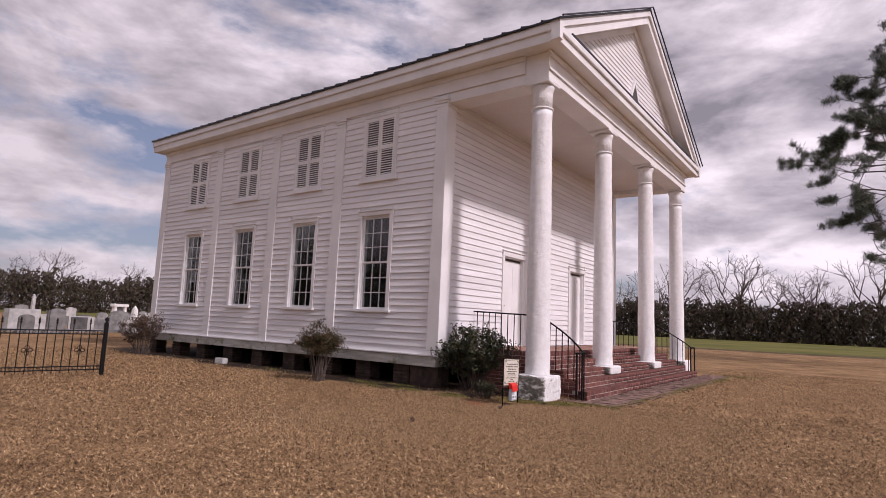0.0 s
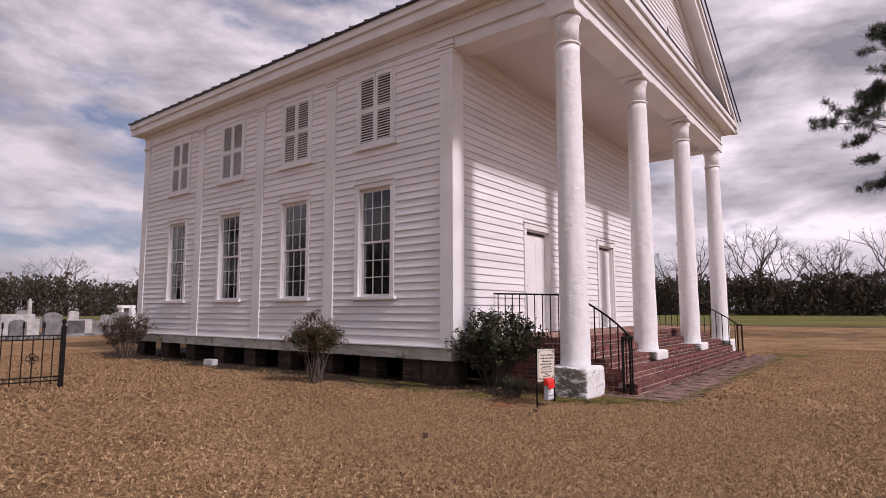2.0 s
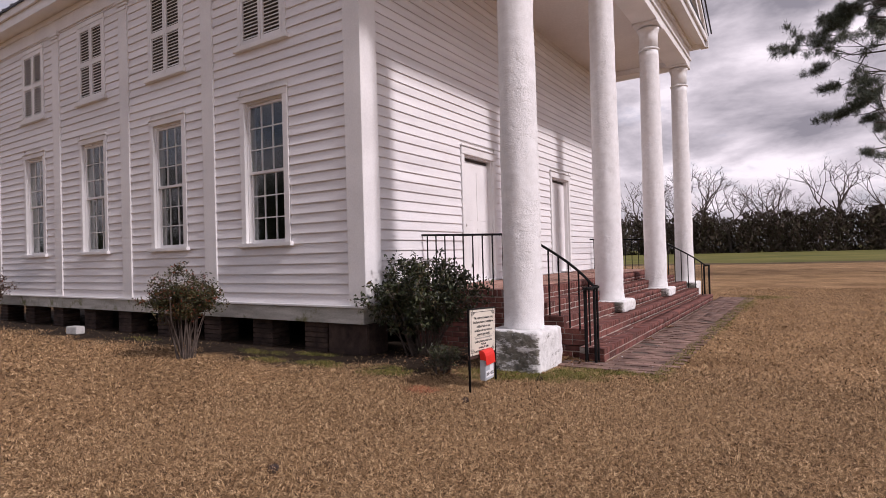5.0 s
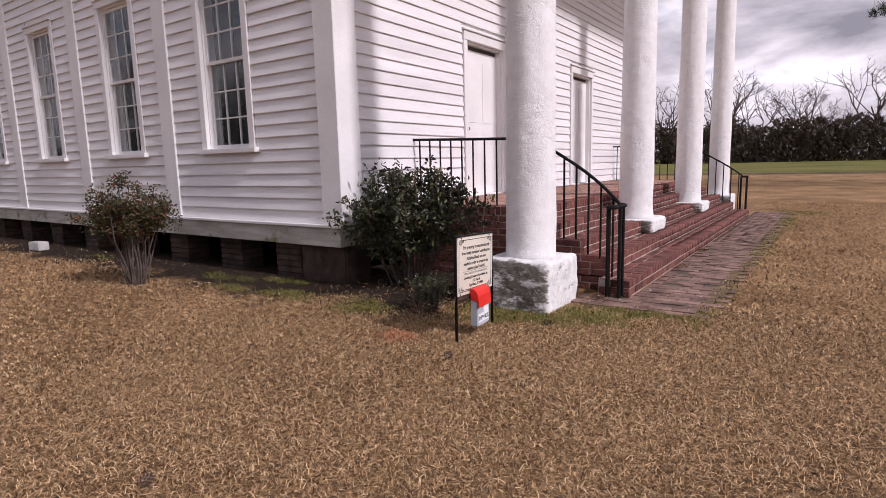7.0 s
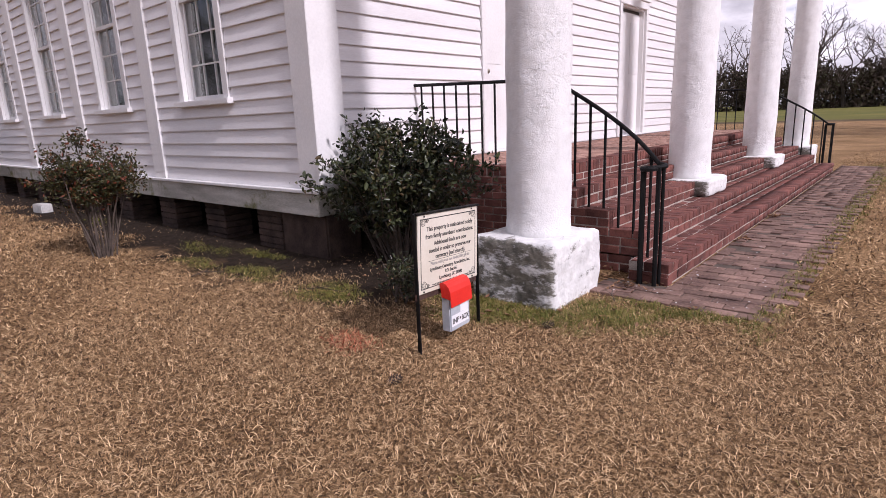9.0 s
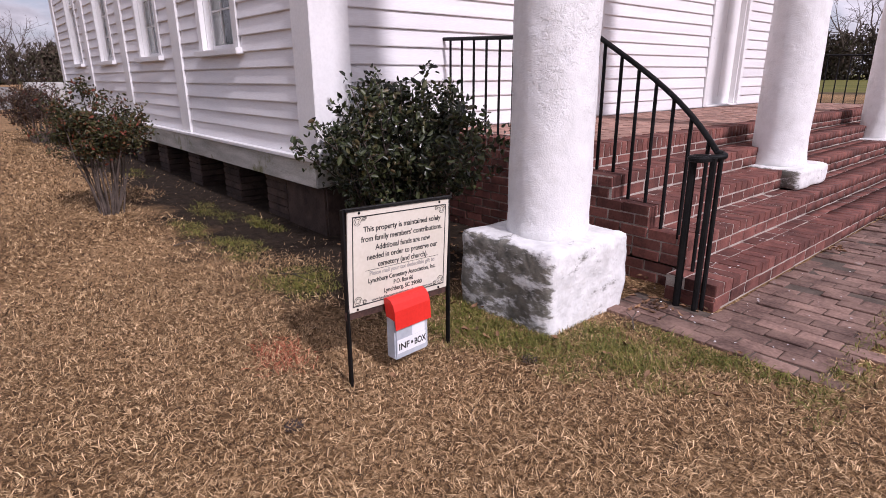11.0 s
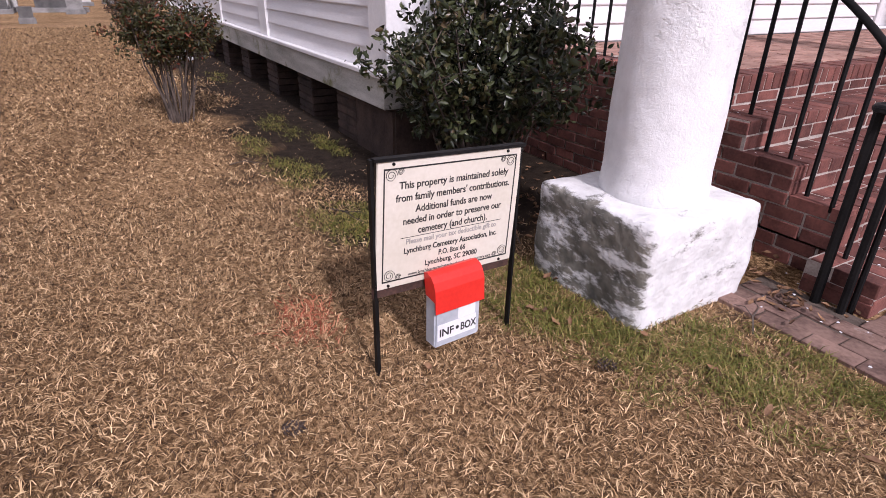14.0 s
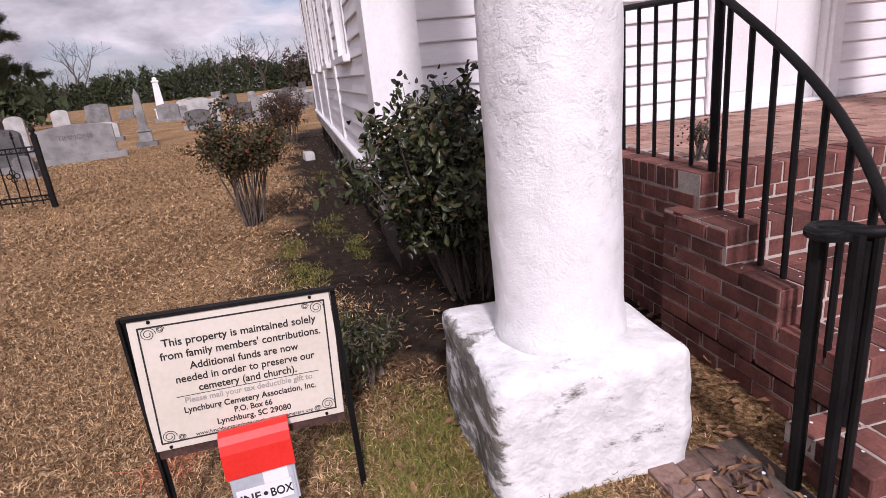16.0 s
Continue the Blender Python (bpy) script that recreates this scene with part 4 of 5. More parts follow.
# ---- iron handrails ----
def handrail(mirror, label):
    f = (lambda y: 2 * YM - y) if mirror else (lambda y: y)
    r = thing("handrail", label, "handrail", (-5.66, f(11.50), 0.86), group="porch handrails")
    o = Vector((-5.66, f(11.50), 0.86))

    def P(x, y, z):
        return Vector((x, f(y), z)) - o

    top = 1.64
    level = [P(-7.60, 11.58, top + 0.065), P(-6.6, 11.53, top + 0.03), P(-5.70, 11.47, top)]
    part("level_rail", tube(level, 0.017, 8), IRON, r)
    part("level_foot", tube([P(-7.60, 11.56, 0.99), P(-7.58, 11.56, 0.985)], 0.012, 6), IRON, r)
    slope = []
    for k in range(15):
        t = k / 14
        x = -5.70 + 1.08 * t
        z = top - 0.01 - 0.60 * t - 0.10 * t ** 4
        slope.append(P(x, 11.47 - 0.13 * t - 0.16 * t ** 3, z))
    curl = []
    for k in range(1, 14):
        a = radians(200) * k / 13
        rad = 0.095 - 0.045 * k / 13
        curl.append(P(-4.62 + 0.10 * math.sin(a) * (1 - 0.3 * k / 13), 11.18 - 0.21 * (k / 13) ** 0.8, 0.935 - 0.02 * k / 13))
    part("sloping_rail", tube(slope + curl, 0.0175, 10), IRON, r, smooth=True)
    part("scroll", tube([P(-4.62 + rad * math.cos(a), 10.99 + rad * math.sin(a), 0.912) for a, rad in ((radians(40 + 26 * k), 0.085 - 0.0045 * k) for k in range(17))], 0.018, 8), IRON, r, smooth=True)
    for x, y, w in ((-4.675, 11.01, 0.023), (-4.56, 11.01, 0.019), (-4.54, 11.055, 0.014)):
        part("newel", tube([P(x, y, 0.0), P(x, y, 0.92)], w, 8), IRON, r)
    c = P(-4.625, 10.99, 0)
    part("scroll_plate", add_lathe(bmesh.new(), [(0.05, c.z + 0.897), (0.066, c.z + 0.902), (0.066, c.z + 0.918), (0.05, c.z + 0.923)], c.x, c.y, 20), IRON, r)
    part("corner_post", tube([P(-5.70, 11.47, 0.855), P(-5.70, 11.47, top)], 0.022, 8), IRON, r)
    for k in range(11):
        x = -7.58 + k * 0.171
        y = 11.58 - 0.11 * (x + 7.6) / 1.9
        part("baluster", tube([P(x, y, 0.858), P(x, y, top - 0.034 * (x + 5.7))], 0.011, 6), IRON, r)
    for k in (1, 3, 5, 7, 9, 11, 13):
        t = k / 14
        q = slope[k] + o
        yy = f(q.y)
        lvl = 5
        for n, e in enumerate(NOSE):
            if q.x > e:
                lvl = min(lvl, n)
        foot = RISE * lvl
        if yy < ENDS[min(lvl, 5) - 1] + 0.01 and lvl > 0:
            yy = ENDS[lvl - 1] + 0.02
        part("baluster", tube([P(q.x, yy, foot - 0.004), q - o], 0.0125, 6), IRON, r)


handrail(False, "black iron stair rail with a scrolled end")
handrail(True, "black iron stair rail on the far side of the steps")


# ---- lettering ----
def letters(text, height, material, parent, name, at, width=None, depth=0.0008, align="CENTER", spread=1.0, bold=0.0):
    """Words as a flat mesh that faces +x, read along +y."""
    cu = bpy.data.curves.new(name, "FONT")
    cu.body, cu.size, cu.align_x, cu.extrude, cu.space_character = text, height, align, depth, spread
    cu.offset = bold
    tmp = bpy.data.objects.new(name, cu)
    scene.collection.objects.link(tmp)
    bpy.context.view_layer.update()
    me = bpy.data.meshes.new_from_object(tmp.evaluated_get(bpy.context.evaluated_depsgraph_get()))
    bpy.data.objects.remove(tmp)
    me.materials.clear()
    me.materials.append(material)
    if width:
        xs = [v.co.x for v in me.vertices]
        k = width / (max(xs) - min(xs))
        for v in me.vertices:
            v.co.x *= k
    ob = new(name, me)
    ob.parent = parent
    ob.matrix_basis = Matrix.Translation(at) @ Matrix(((0, 0, 1, 0), (1, 0, 0, 0), (0, 1, 0, 0), (0, 0, 0, 1)))
    return ob


# ---- the appeal sign and its leaflet box ----
sign = thing("sign_board", "cream notice board with black lettering on iron legs", "sign", (-5.191, 9.310, 0.0), 4.0)
W2, ZB, ZTP = 0.305, 0.347, 0.804
face = part("panel", box(-0.004, 0.004, -W2, W2, ZB, ZTP, 0.002), SIGNW, sign)
tilt = Matrix.Translation((0, 0, 0.57)) @ Matrix.Rotation(radians(-3.0), 4, "X") @ Matrix.Translation((0, 0, -0.57))
face.matrix_basis = tilt
bar = bmesh.new()
m = 0.024
for a, b, c, d in ((-W2 + m, W2 - m, ZTP - m - 0.005, ZTP - m), (-W2 + m, W2 - m, ZB + m, ZB + m + 0.005)):
    add_box(bar, 0.0041, 0.0052, a, b, c, d)
for a in (-W2 + m, W2 - m - 0.005):
    add_box(bar, 0.0041, 0.0050, a, a + 0.005, ZB + m, ZTP - m)
add_box(bar, 0.0041, 0.0048, -0.21, 0.235, 0.527, 0.529)
part("printed_border", bar, INK, face, "thin black printed border")
sc = bmesh.new()
for sy in (-1, 1):
    for sz, zc in ((1, ZTP - 0.048), (-1, ZB + 0.048)):
        for cx, rr in ((W2 - 0.052, 0.023), (W2 - 0.088, 0.012)):
            ring = [(0.0055, sy * cx + rad * math.cos(a), zc + (0.010 * sz if rr < 0.02 else 0) + rad * math.sin(a)) for a, rad in ((radians(30 * k), rr * (1 - k / 34)) for k in range(26))]
            add_tube(sc, ring, 0.0011, 4)
tagged(part("printed_scroll", sc, INK, face, "black printed corner scrolls"), kind="stuff")
for text, z, w, h, inkm in (("This property is maintained solely", 0.706, 0.468, 0.036, INK), ("from family members' contributions.", 0.662, 0.490, 0.036, INK), ("Additional funds are now", 0.618, 0.335, 0.036, INK),
                            ("needed in order to preserve our", 0.577, 0.430, 0.036, INK), ("cemetery (and church).", 0.538, 0.305, 0.036, INK), ("Please mail your tax deductible gift to", 0.503, 0.400, 0.028, INKG),
                            ("Lynchburg Cemetery Association, Inc.", 0.468, 0.415, 0.030, INK), ("P.O. Box 66", 0.436, 0.120, 0.029, INK), ("Lynchburg, SC 29080", 0.405, 0.235, 0.029, INK), ("www.lynchburgpresbyterianchurchandcemetery.org", 0.379, 0.375, 0.019, INK)):
    letters(text, h, inkm, face, "lettering", (0.0045, 0.012, z), w, bold=0.0005 if h > 0.02 else 0.0)
for y in (-W2 - 0.013, W2 + 0.004):
    bm = bmesh.new()
    add_box(bm, -0.018, 0.004, y, y + 0.009, -0.03, 0.83 if y < 0 else 0.79)
    add_box(bm, -0.018, -0.013, y, y + 0.022, -0.03, 0.83 if y < 0 else 0.79)
    part("leg", bm, IRON, sign, "black angle-iron leg")
top = part("top_rail", box(-0.018, 0.010, -W2 - 0.012, W2 + 0.012, ZTP + 0.001, ZTP + 0.012), IRON, sign)
top.matrix_basis = tilt
low = part("bottom_rail", box(-0.018, -0.006, -W2 - 0.003, W2 + 0.003, ZB - 0.035, ZB + 0.004), RUST, sign, "rust-brown bottom bar")
low.matrix_basis = tilt
for y, z in ((-W2 + 0.06, ZTP - 0.010), (W2 - 0.07, ZTP - 0.010), (-W2 + 0.05, ZB + 0.010), (W2 - 0.06, ZB + 0.010)):
    part("bolt", add_lathe(bmesh.new(), [(0.006, 0), (0.005, 0.004)], seg=8), IRON, face).matrix_basis = Matrix.Translation((0.004, y, z)) @ Matrix.Rotation(math.pi / 2, 4, "Y")

leaflet = thing("leaflet_box", "grey plastic leaflet box with a red lid and black lettering", "box", (-5.186, 9.310 - 0.008, 0.0), 4.0)
leaflet.scale = (0.82, 0.97, 1.0)
bm = bmesh.new()
w0 = 0.108
add_box(bm, 0.006, 0.085, -w0, w0, 0.085, 0.30, 0.008)
body = part("body", bm, PALE, leaflet)
part("label_strip", box(0.0852, 0.0862, -w0 + 0.012, w0 - 0.02, 0.115, 0.185), PAPER, body, "white paper label")
part("leaflet", box(0.0852, 0.0858, 0.0, w0 - 0.025, 0.186, 0.245), PAPER, body, "white folded leaflets")
letters("INF", 0.046, INK, body, "lettering", (0.0865, -0.054, 0.132), 0.066, bold=0.0010)
letters("BOX", 0.046, INK, body, "lettering", (0.0865, 0.050, 0.132), 0.076, bold=0.0010)
part("printed_dot", add_lathe(bmesh.new(), [(0.008, 0), (0.008, 0.0006)], seg=12), INK, body).matrix_basis = Matrix.Translation((0.0864, -0.003, 0.150)) @ Matrix.Rotation(math.pi / 2, 4, "Y")
lid = bmesh.new()
prof = [(0.004, 0.385), (0.030, 0.392), (0.060, 0.385), (0.083, 0.365), (0.096, 0.335), (0.104, 0.245), (0.100, 0.245), (0.091, 0.333), (0.078, 0.360), (0.057, 0.379), (0.030, 0.386), (0.004, 0.379)]
a = [lid.verts.new((x, -w0 - 0.006, z)) for x, z in prof]
b = [lid.verts.new((x, w0 + 0.006, z)) for x, z in prof]
for i in range(len(a)):
    j = (i + 1) % len(a)
    lid.faces.new((a[i], a[j], b[j], b[i]))
lid.faces.new(a[::-1])
lid.faces.new(b)
for s in (-1, 1):
    y = s * (w0 + 0.0065)
    vs = [lid.verts.new((x, y, z)) for x, z in ((0.004, 0.383), (0.030, 0.389), (0.058, 0.382), (0.081, 0.362), (0.093, 0.334), (0.098, 0.29), (0.02, 0.30))]
    lid.faces.new(vs)
bmesh.ops.recalc_face_normals(lid, faces=lid.faces[:])
part("lid", lid, RED, leaflet, "bright red curved lid")
part("hanger", box(-0.006, 0.007, -0.05, 0.05, 0.28, 0.375), IRON, leaflet)

# ---- concrete block, cones and fallen leaves ----
blk = thing("concrete_block", "small pale concrete block on the ground", "block", (-14.78, 9.70, 0.0), 8)
part("block_body", box(-0.17, 0.17, -0.09, 0.09, -0.01, 0.15, 0.015), MARBLE, blk)


def pine_cone(x, y, turn):
    c = thing("pine_cone", "dark open pine cone lying in the grass", "pine cone", (x, y, 0.02), turn, group="fallen pine cones")
    bm = bmesh.new()
    for k in range(46):
        t = k / 45
        a = k * 2.4
        r = 0.004 + 0.022 * math.sin(math.pi * (0.15 + 0.8 * t))
        p = Vector((0.085 * (t - 0.5), r * math.cos(a), r * math.sin(a) + 0.018))
        out = Vector((0.010, 0.014 * math.cos(a), 0.014 * math.sin(a)))
        side = Vector((0, -math.sin(a), math.cos(a))) * 0.007
        vs = [bm.verts.new(q) for q in (p - side, p + side, p + out + side * 0.5, p + out - side * 0.5)]
        bm.faces.new(vs)
    c.scale = (0.8, 0.8, 0.8)
    part("scales", bm, CONE, c)


for x, y, a in ((-4.77, 9.76, 40), (-5.24, 6.60, 100), (-5.02, 8.63, 70)):
    pine_cone(x, y, a)


def leaf_litter(name, spots, size, material, label):
    """Curled fallen leaves scattered round the spots (x, y, spread, count)."""
    rs = np.random.RandomState(5)
    v, f = [], []
    for x, y, s, n in spots:
        for _ in range(n):
            px, py = x + rs.normal() * s, y + rs.normal() * s
            a, L, w = rs.uniform(0, 6.28), size * rs.uniform(0.6, 1.2), size * rs.uniform(0.2, 0.4)
            c, q = math.cos(a), math.sin(a)
            z = 0.014 + rs.uniform(0, 0.02)
            k = len(v)
            for u, t, h in ((-1, 0, 0.012), (-0.3, 1, 0.016), (0.5, 0.8, 0.012), (1, 0, 0.02), (0.5, -0.8, 0.010), (-0.3, -1, 0.014), (0, 0, 0.0)):
                v.append((px + c * u * L - q * t * w, py + q * u * L + c * t * w, z + h * rs.uniform(0.4, 1.4)))
            f += [(k + 6, k + i, k + (i + 1) % 6) for i in range(6)]
    ob = new(name, raw_mesh(name, v, f, [3] * len(f), material))
    return tagged(ob, label, "leaves", kind="stuff")


leaf_litter("fallen_leaves", [(-4.72, 10.88, 0.12, 26), (-5.0, 11.05, 0.15, 22), (-5.75, 11.1, 0.30, 150), (-6.4, 10.6, 0.4, 120), (-5.6, 9.95, 0.35, 30), (-4.55, 10.3, 0.4, 14), (-4.38, 13.0, 0.05, 10), (-4.40, 14.5, 0.05, 20)], 0.032, DRYLEAF, "curled brown dry leaves gathered by the steps")


def paint_flecks():
    """Specks of white paint and lichen on the path and the near ends of the treads."""
    rs = np.random.RandomState(17)
    v, f = [], []
    places = [(-4.92, -3.85, 10.66, 12.6, 0.0225, 60)]
    for k in range(4):
        places.append((NOSE[k + 1] + 0.02, NOSE[k] - 0.02, ENDS[k] + 0.04, 12.9, RISE * (k + 1) + 0.004, 20))
    for x0, x1, y0, y1, z, n in places:
        for _ in range(n):
            x, y = rs.uniform(x0, x1), y0 + (y1 - y0) * rs.rand() ** 1.6
            r, k = rs.uniform(0.003, 0.009), len(v)
            for i in range(6):
                a = i * math.pi / 3
                q = r * rs.uniform(0.5, 1.2)
                v.append((x + q * math.cos(a), y + q * math.sin(a), z))
            f.append(tuple(range(k, k + 6)))
    ob = new("paint_flecks", raw_mesh("paint_flecks", v, f, [6] * len(f), PAPER))
    return tagged(ob, "white paint flecks scattered on the brick path and treads", "flecks", kind="stuff")


paint_flecks()


def twig(x, y, turn, length, rise):
    """A dead twig with a side shoot, lying on the ground."""
    t = thing("twig", "thin pale dead twig lying on the ground", "twig", (x, y, 0.012), turn, group="fallen twigs")
    bm = add_tube(bmesh.new(), [(-length / 2, 0, 0), (-length * 0.1, 0.012, rise), (length * 0.25, -0.008, rise * 0.8), (length / 2, 0.015, 0.004)], 0.0045, 5, 0.002)
    add_tube(bm, [(-length * 0.1, 0.012, rise), (length * 0.1, 0.05, rise + 0.01), (length * 0.2, 0.10, 0.006)], 0.003, 4, 0.0012)
    part("stem", bm, TWIG, t)


for x, y, turn, length, rise in ((-8.02, 9.18, 60, 0.28, 0.03), (-5.41, 11.34, -20, 0.42, 0.02), (-6.67, 9.47, 15, 0.35, 0.02), (-4.72, 10.62, 120, 0.30, 0.015), (-6.05, 10.25, 160, 0.45, 0.04)):
    twig(x, y, turn, length, rise)


# ---- shrubs ----
def shrub(name, label, at, stems, height, spread, leaf, leaf_len, count, material, seed, bare=0.25, lean=(0, 0), base_r=0.12, low=0.3, bark=TWIG, category="shrub"):
    """Many stems from one foot that fork upwards, with single leaves on the outer twigs."""
    rs = random.Random(seed)
    s = thing(name, label, category, at)
    wood = bmesh.new()
    tips = []
    for k in range(stems):
        a = 2 * math.pi * k / stems + rs.uniform(-0.4, 0.4)
        out = rs.uniform(0.25, 1.0)
        p = Vector((math.cos(a), math.sin(a), 0)) * base_r * rs.uniform(0.2, 1)
        end = Vector((math.cos(a) * spread[0] * out + lean[0], math.sin(a) * spread[1] * out + lean[1], height * rs.uniform(0.72, 1.0) * (1.0 - 0.28 * out ** 2)))
        mid = p.lerp(end, 0.45) + Vector((rs.uniform(-.06, .06), rs.uniform(-.06, .06), 0.10))
        pts = [p, p.lerp(mid, 0.5) + Vector((rs.uniform(-.03, .03), rs.uniform(-.03, .03), 0)), mid, mid.lerp(end, 0.5) + Vector((rs.uniform(-.05, .05), rs.uniform(-.05, .05), 0.03)), end]
        add_tube(wood, pts, 0.011 * rs.uniform(0.7, 1.3), 5, 0.003)
        for _ in range(6):
            t = rs.uniform(low, 1.0)
            i = min(int(t * 4), 3)
            q = pts[i].lerp(pts[i + 1], t * 4 - i)
            d = Vector((rs.gauss(0, 1), rs.gauss(0, 1), rs.uniform(0.0, 1.1))).normalized() * rs.uniform(0.12, 0.34) * (height / 1.4)
            add_tube(wood, [q, q + d * 0.5 + Vector((0, 0, 0.02)), q + d], 0.004, 3, 0.0015)
            tips.append((q, q + d))
        tips.append((mid, end))
    tagged(part("stem_tangle", wood, bark, s, "bare grey-brown stems"), kind="stuff")
    rr = np.random.RandomState(seed)
    v, f = [], []
    w = leaf
    for _ in range(count):
        q, e = tips[rr.randint(len(tips))]
        c = q.lerp(e, rr.uniform(bare, 1.08)) + Vector(rr.normal(0, 0.035, 3))
        if c.z < 0.06:
            continue
        d = Vector(rr.normal(0, 1, 3) + np.array((0, 0, 0.15))).normalized()
        n = d.cross(Vector(rr.normal(0, 1, 3))).normalized()
        L = leaf_len * rr.uniform(0.6, 1.25)
        k = len(v)
        fold = d.cross(n) * 0.18 * L
        v += [tuple(c), tuple(c + d * 0.28 * L + n * w * L * 0.9 + fold), tuple(c + d * 0.68 * L + n * w * L * 0.85 + fold), tuple(c + d * L),
              tuple(c + d * 0.68 * L - n * w * L * 0.85 + fold), tuple(c + d * 0.28 * L - n * w * L * 0.9 + fold)]
        f += [(k, k + 1, k + 2, k + 3), (k, k + 3, k + 4, k + 5)]
    ob = new("foliage", raw_mesh("foliage", v, f, [4] * len(f), material))
    ob.parent = s
    return s


shrub("camellia_bush", "dense dark green glossy-leaved bush at the church corner", (-6.86, 10.58, 0), 46, 1.40, (0.98, 0.80), 0.25, 0.058, 9000, CAMELLIA, 11, 0.30, lean=(0.04, -0.10), base_r=0.22, low=0.30)
shrub("nandina_bush", "upright green and red leaved bush with bare stems below", (-9.85, 8.95, 0), 26, 1.32, (0.42, 0.42), 0.24, 0.042, 6500, NANDINA, 12, 0.40, base_r=0.12, low=0.55)
shrub("nandina_bush", "browner upright bush with bare stems by the far corner", (-18.6, 9.30, 0), 28, 1.42, (0.75, 0.60), 0.22, 0.055, 4200, RUSSET, 13, 0.3, base_r=0.25, low=0.35)
shrub("weed_clump", "low green weed clump in the bare soil", (-5.95, 9.72, 0), 14, 0.30, (0.30, 0.22), 0.2, 0.035, 900, CAMELLIA, 14, 0.1, base_r=0.12, low=0.1, category="weed")
shrub("weed_clump", "tiny weed sprouting on the porch edge", (-5.98, 11.62, 0.86), 6, 0.14, (0.10, 0.05), 0.35, 0.016, 140, NANDINA, 15, 0.1, base_r=0.05, low=0.2, category="weed")


# ---- iron fence ----
def iron_fence():
    run = Vector((-0.13, -1.0, 0)).normalized()
    f = thing("iron_fence", "black wrought-iron cemetery fence with pointed pickets", "fence", (-13.12, 5.82, 0))

    def Q(d, z):
        return Vector((run.x * d, run.y * d, z))

    for d in (0.0, 3.9):
        part("post", box(run.x * d - 0.035, run.x * d + 0.035, run.y * d - 0.035, run.y * d + 0.035, -0.02, 1.10, 0.004), IRON, f)
        part("finial", add_lathe(bmesh.new(), [(0.02, 1.10), (0.035, 1.11), (0.02, 1.125), (0.045, 1.16), (0.035, 1.20), (0.005, 1.225)], run.x * d, run.y * d, 10), IRON, f, smooth=True)
    for z in (0.13, 0.20, 0.86, 0.93):
        part("rail", tube([Q(0, z), Q(3.9, z)], 0.012, 6), IRON, f)
    for k in range(1, 26):
        d = 0.15 * k
        tall = k % 2 == 0
        part("picket", tube([Q(d, 0.07), Q(d, 1.10 if tall else 0.93)], 0.010, 6), IRON, f)
        if tall:
            part("spear_head", add_lathe(bmesh.new(), [(0.008, 1.06), (0.028, 1.085), (0.010, 1.10), (0.022, 1.125), (0.003, 1.19)], Q(d, 0).x, Q(d, 0).y, 6), IRON, f)
        if k % 6 == 3:
            ring = bmesh.new()
            for cx, cz in ((0, 0.055), (0, -0.055), (0.055, 0), (-0.055, 0)):
                add_tube(ring, [Q(d + cx + 0.038 * math.cos(a), 0.53 + cz + 0.038 * math.sin(a)) for a in (2 * math.pi * i / 12 for i in range(13))], 0.008, 5)
            part("quatrefoil", ring, IRON, f)
        for z, s in ((0.165, 1), (0.895, -1)):
            part("scroll", tube([Q(d - 0.075 + 0.03 * math.cos(a) * (1 - i / 22), z + 0.03 * math.sin(a) * s * (1 - i / 22)) for i, a in ((i, radians(32 * i)) for i in range(15))], 0.006, 4), IRON, f)


iron_fence()


# ---- graveyard ----
def headstone(x, y, w, h, t, kind, material, label, base=True, turn=0.0, sink=0.02):
    g = thing("gravestone", label, "gravestone", (x, y, 0), turn, group="gravestones")
    z = 0.0
    if base:
        part("plinth", box(-t * 0.95, t * 0.95, -w * 0.62, w * 0.62, -sink, 0.16, 0.012), STONE, g)
        z = 0.158
    if kind == "arch":
        pts = [(-w / 2, z), (w / 2, z)] + [(w / 2 * math.cos(a), h - w / 2 * 0.55 + w / 2 * 0.55 * math.sin(a)) for a in (math.pi * i / 12 for i in range(13))]
    elif kind == "serp":
        pts = [(-w / 2, z), (w / 2, z)] + [(w / 2 - w * i / 12, h - 0.10 + 0.10 * math.sin(math.pi * i / 12)) for i in range(13)]
    else:
        pts = [(-w / 2, z), (w / 2, z), (w / 2, h), (-w / 2, h)]
    part("slab", prism(pts, -t / 2, t / 2), material, g)
    return g


def obelisk(x, y, h, w, material, label, cap="point", turn=10):
    g = thing("obelisk", label, "gravestone", (x, y, 0), turn, group="obelisks")
    part("plinth", box(-w, w, -w, w, -0.02, 0.14, 0.01), STONE, g)
    part("die", box(-w * 0.62, w * 0.62, -w * 0.62, w * 0.62, 0.14, h * 0.26, 0.01), material, g)
    part("cap_moulding", box(-w * 0.74, w * 0.74, -w * 0.74, w * 0.74, h * 0.26, h * 0.29, 0.01), material, g)
    shaft = add_lathe(bmesh.new(), [(w * 0.62, h * 0.29), (w * 0.42, h * 0.86), (w * 0.40, h * 0.88)] + ([(0.01, h)] if cap == "point" else [(w * 0.55, h * 0.885), (w * 0.55, h * 0.91), (w * 0.28, h * 0.93), (w * 0.34, h * 0.97), (0.02, h)]), seg=4)
    bmesh.ops.rotate(shaft, verts=shaft.verts[:], cent=(0, 0, 0), matrix=Matrix.Rotation(math.pi / 4, 3, "Z"))
    part("shaft", shaft, material, g)
    return g


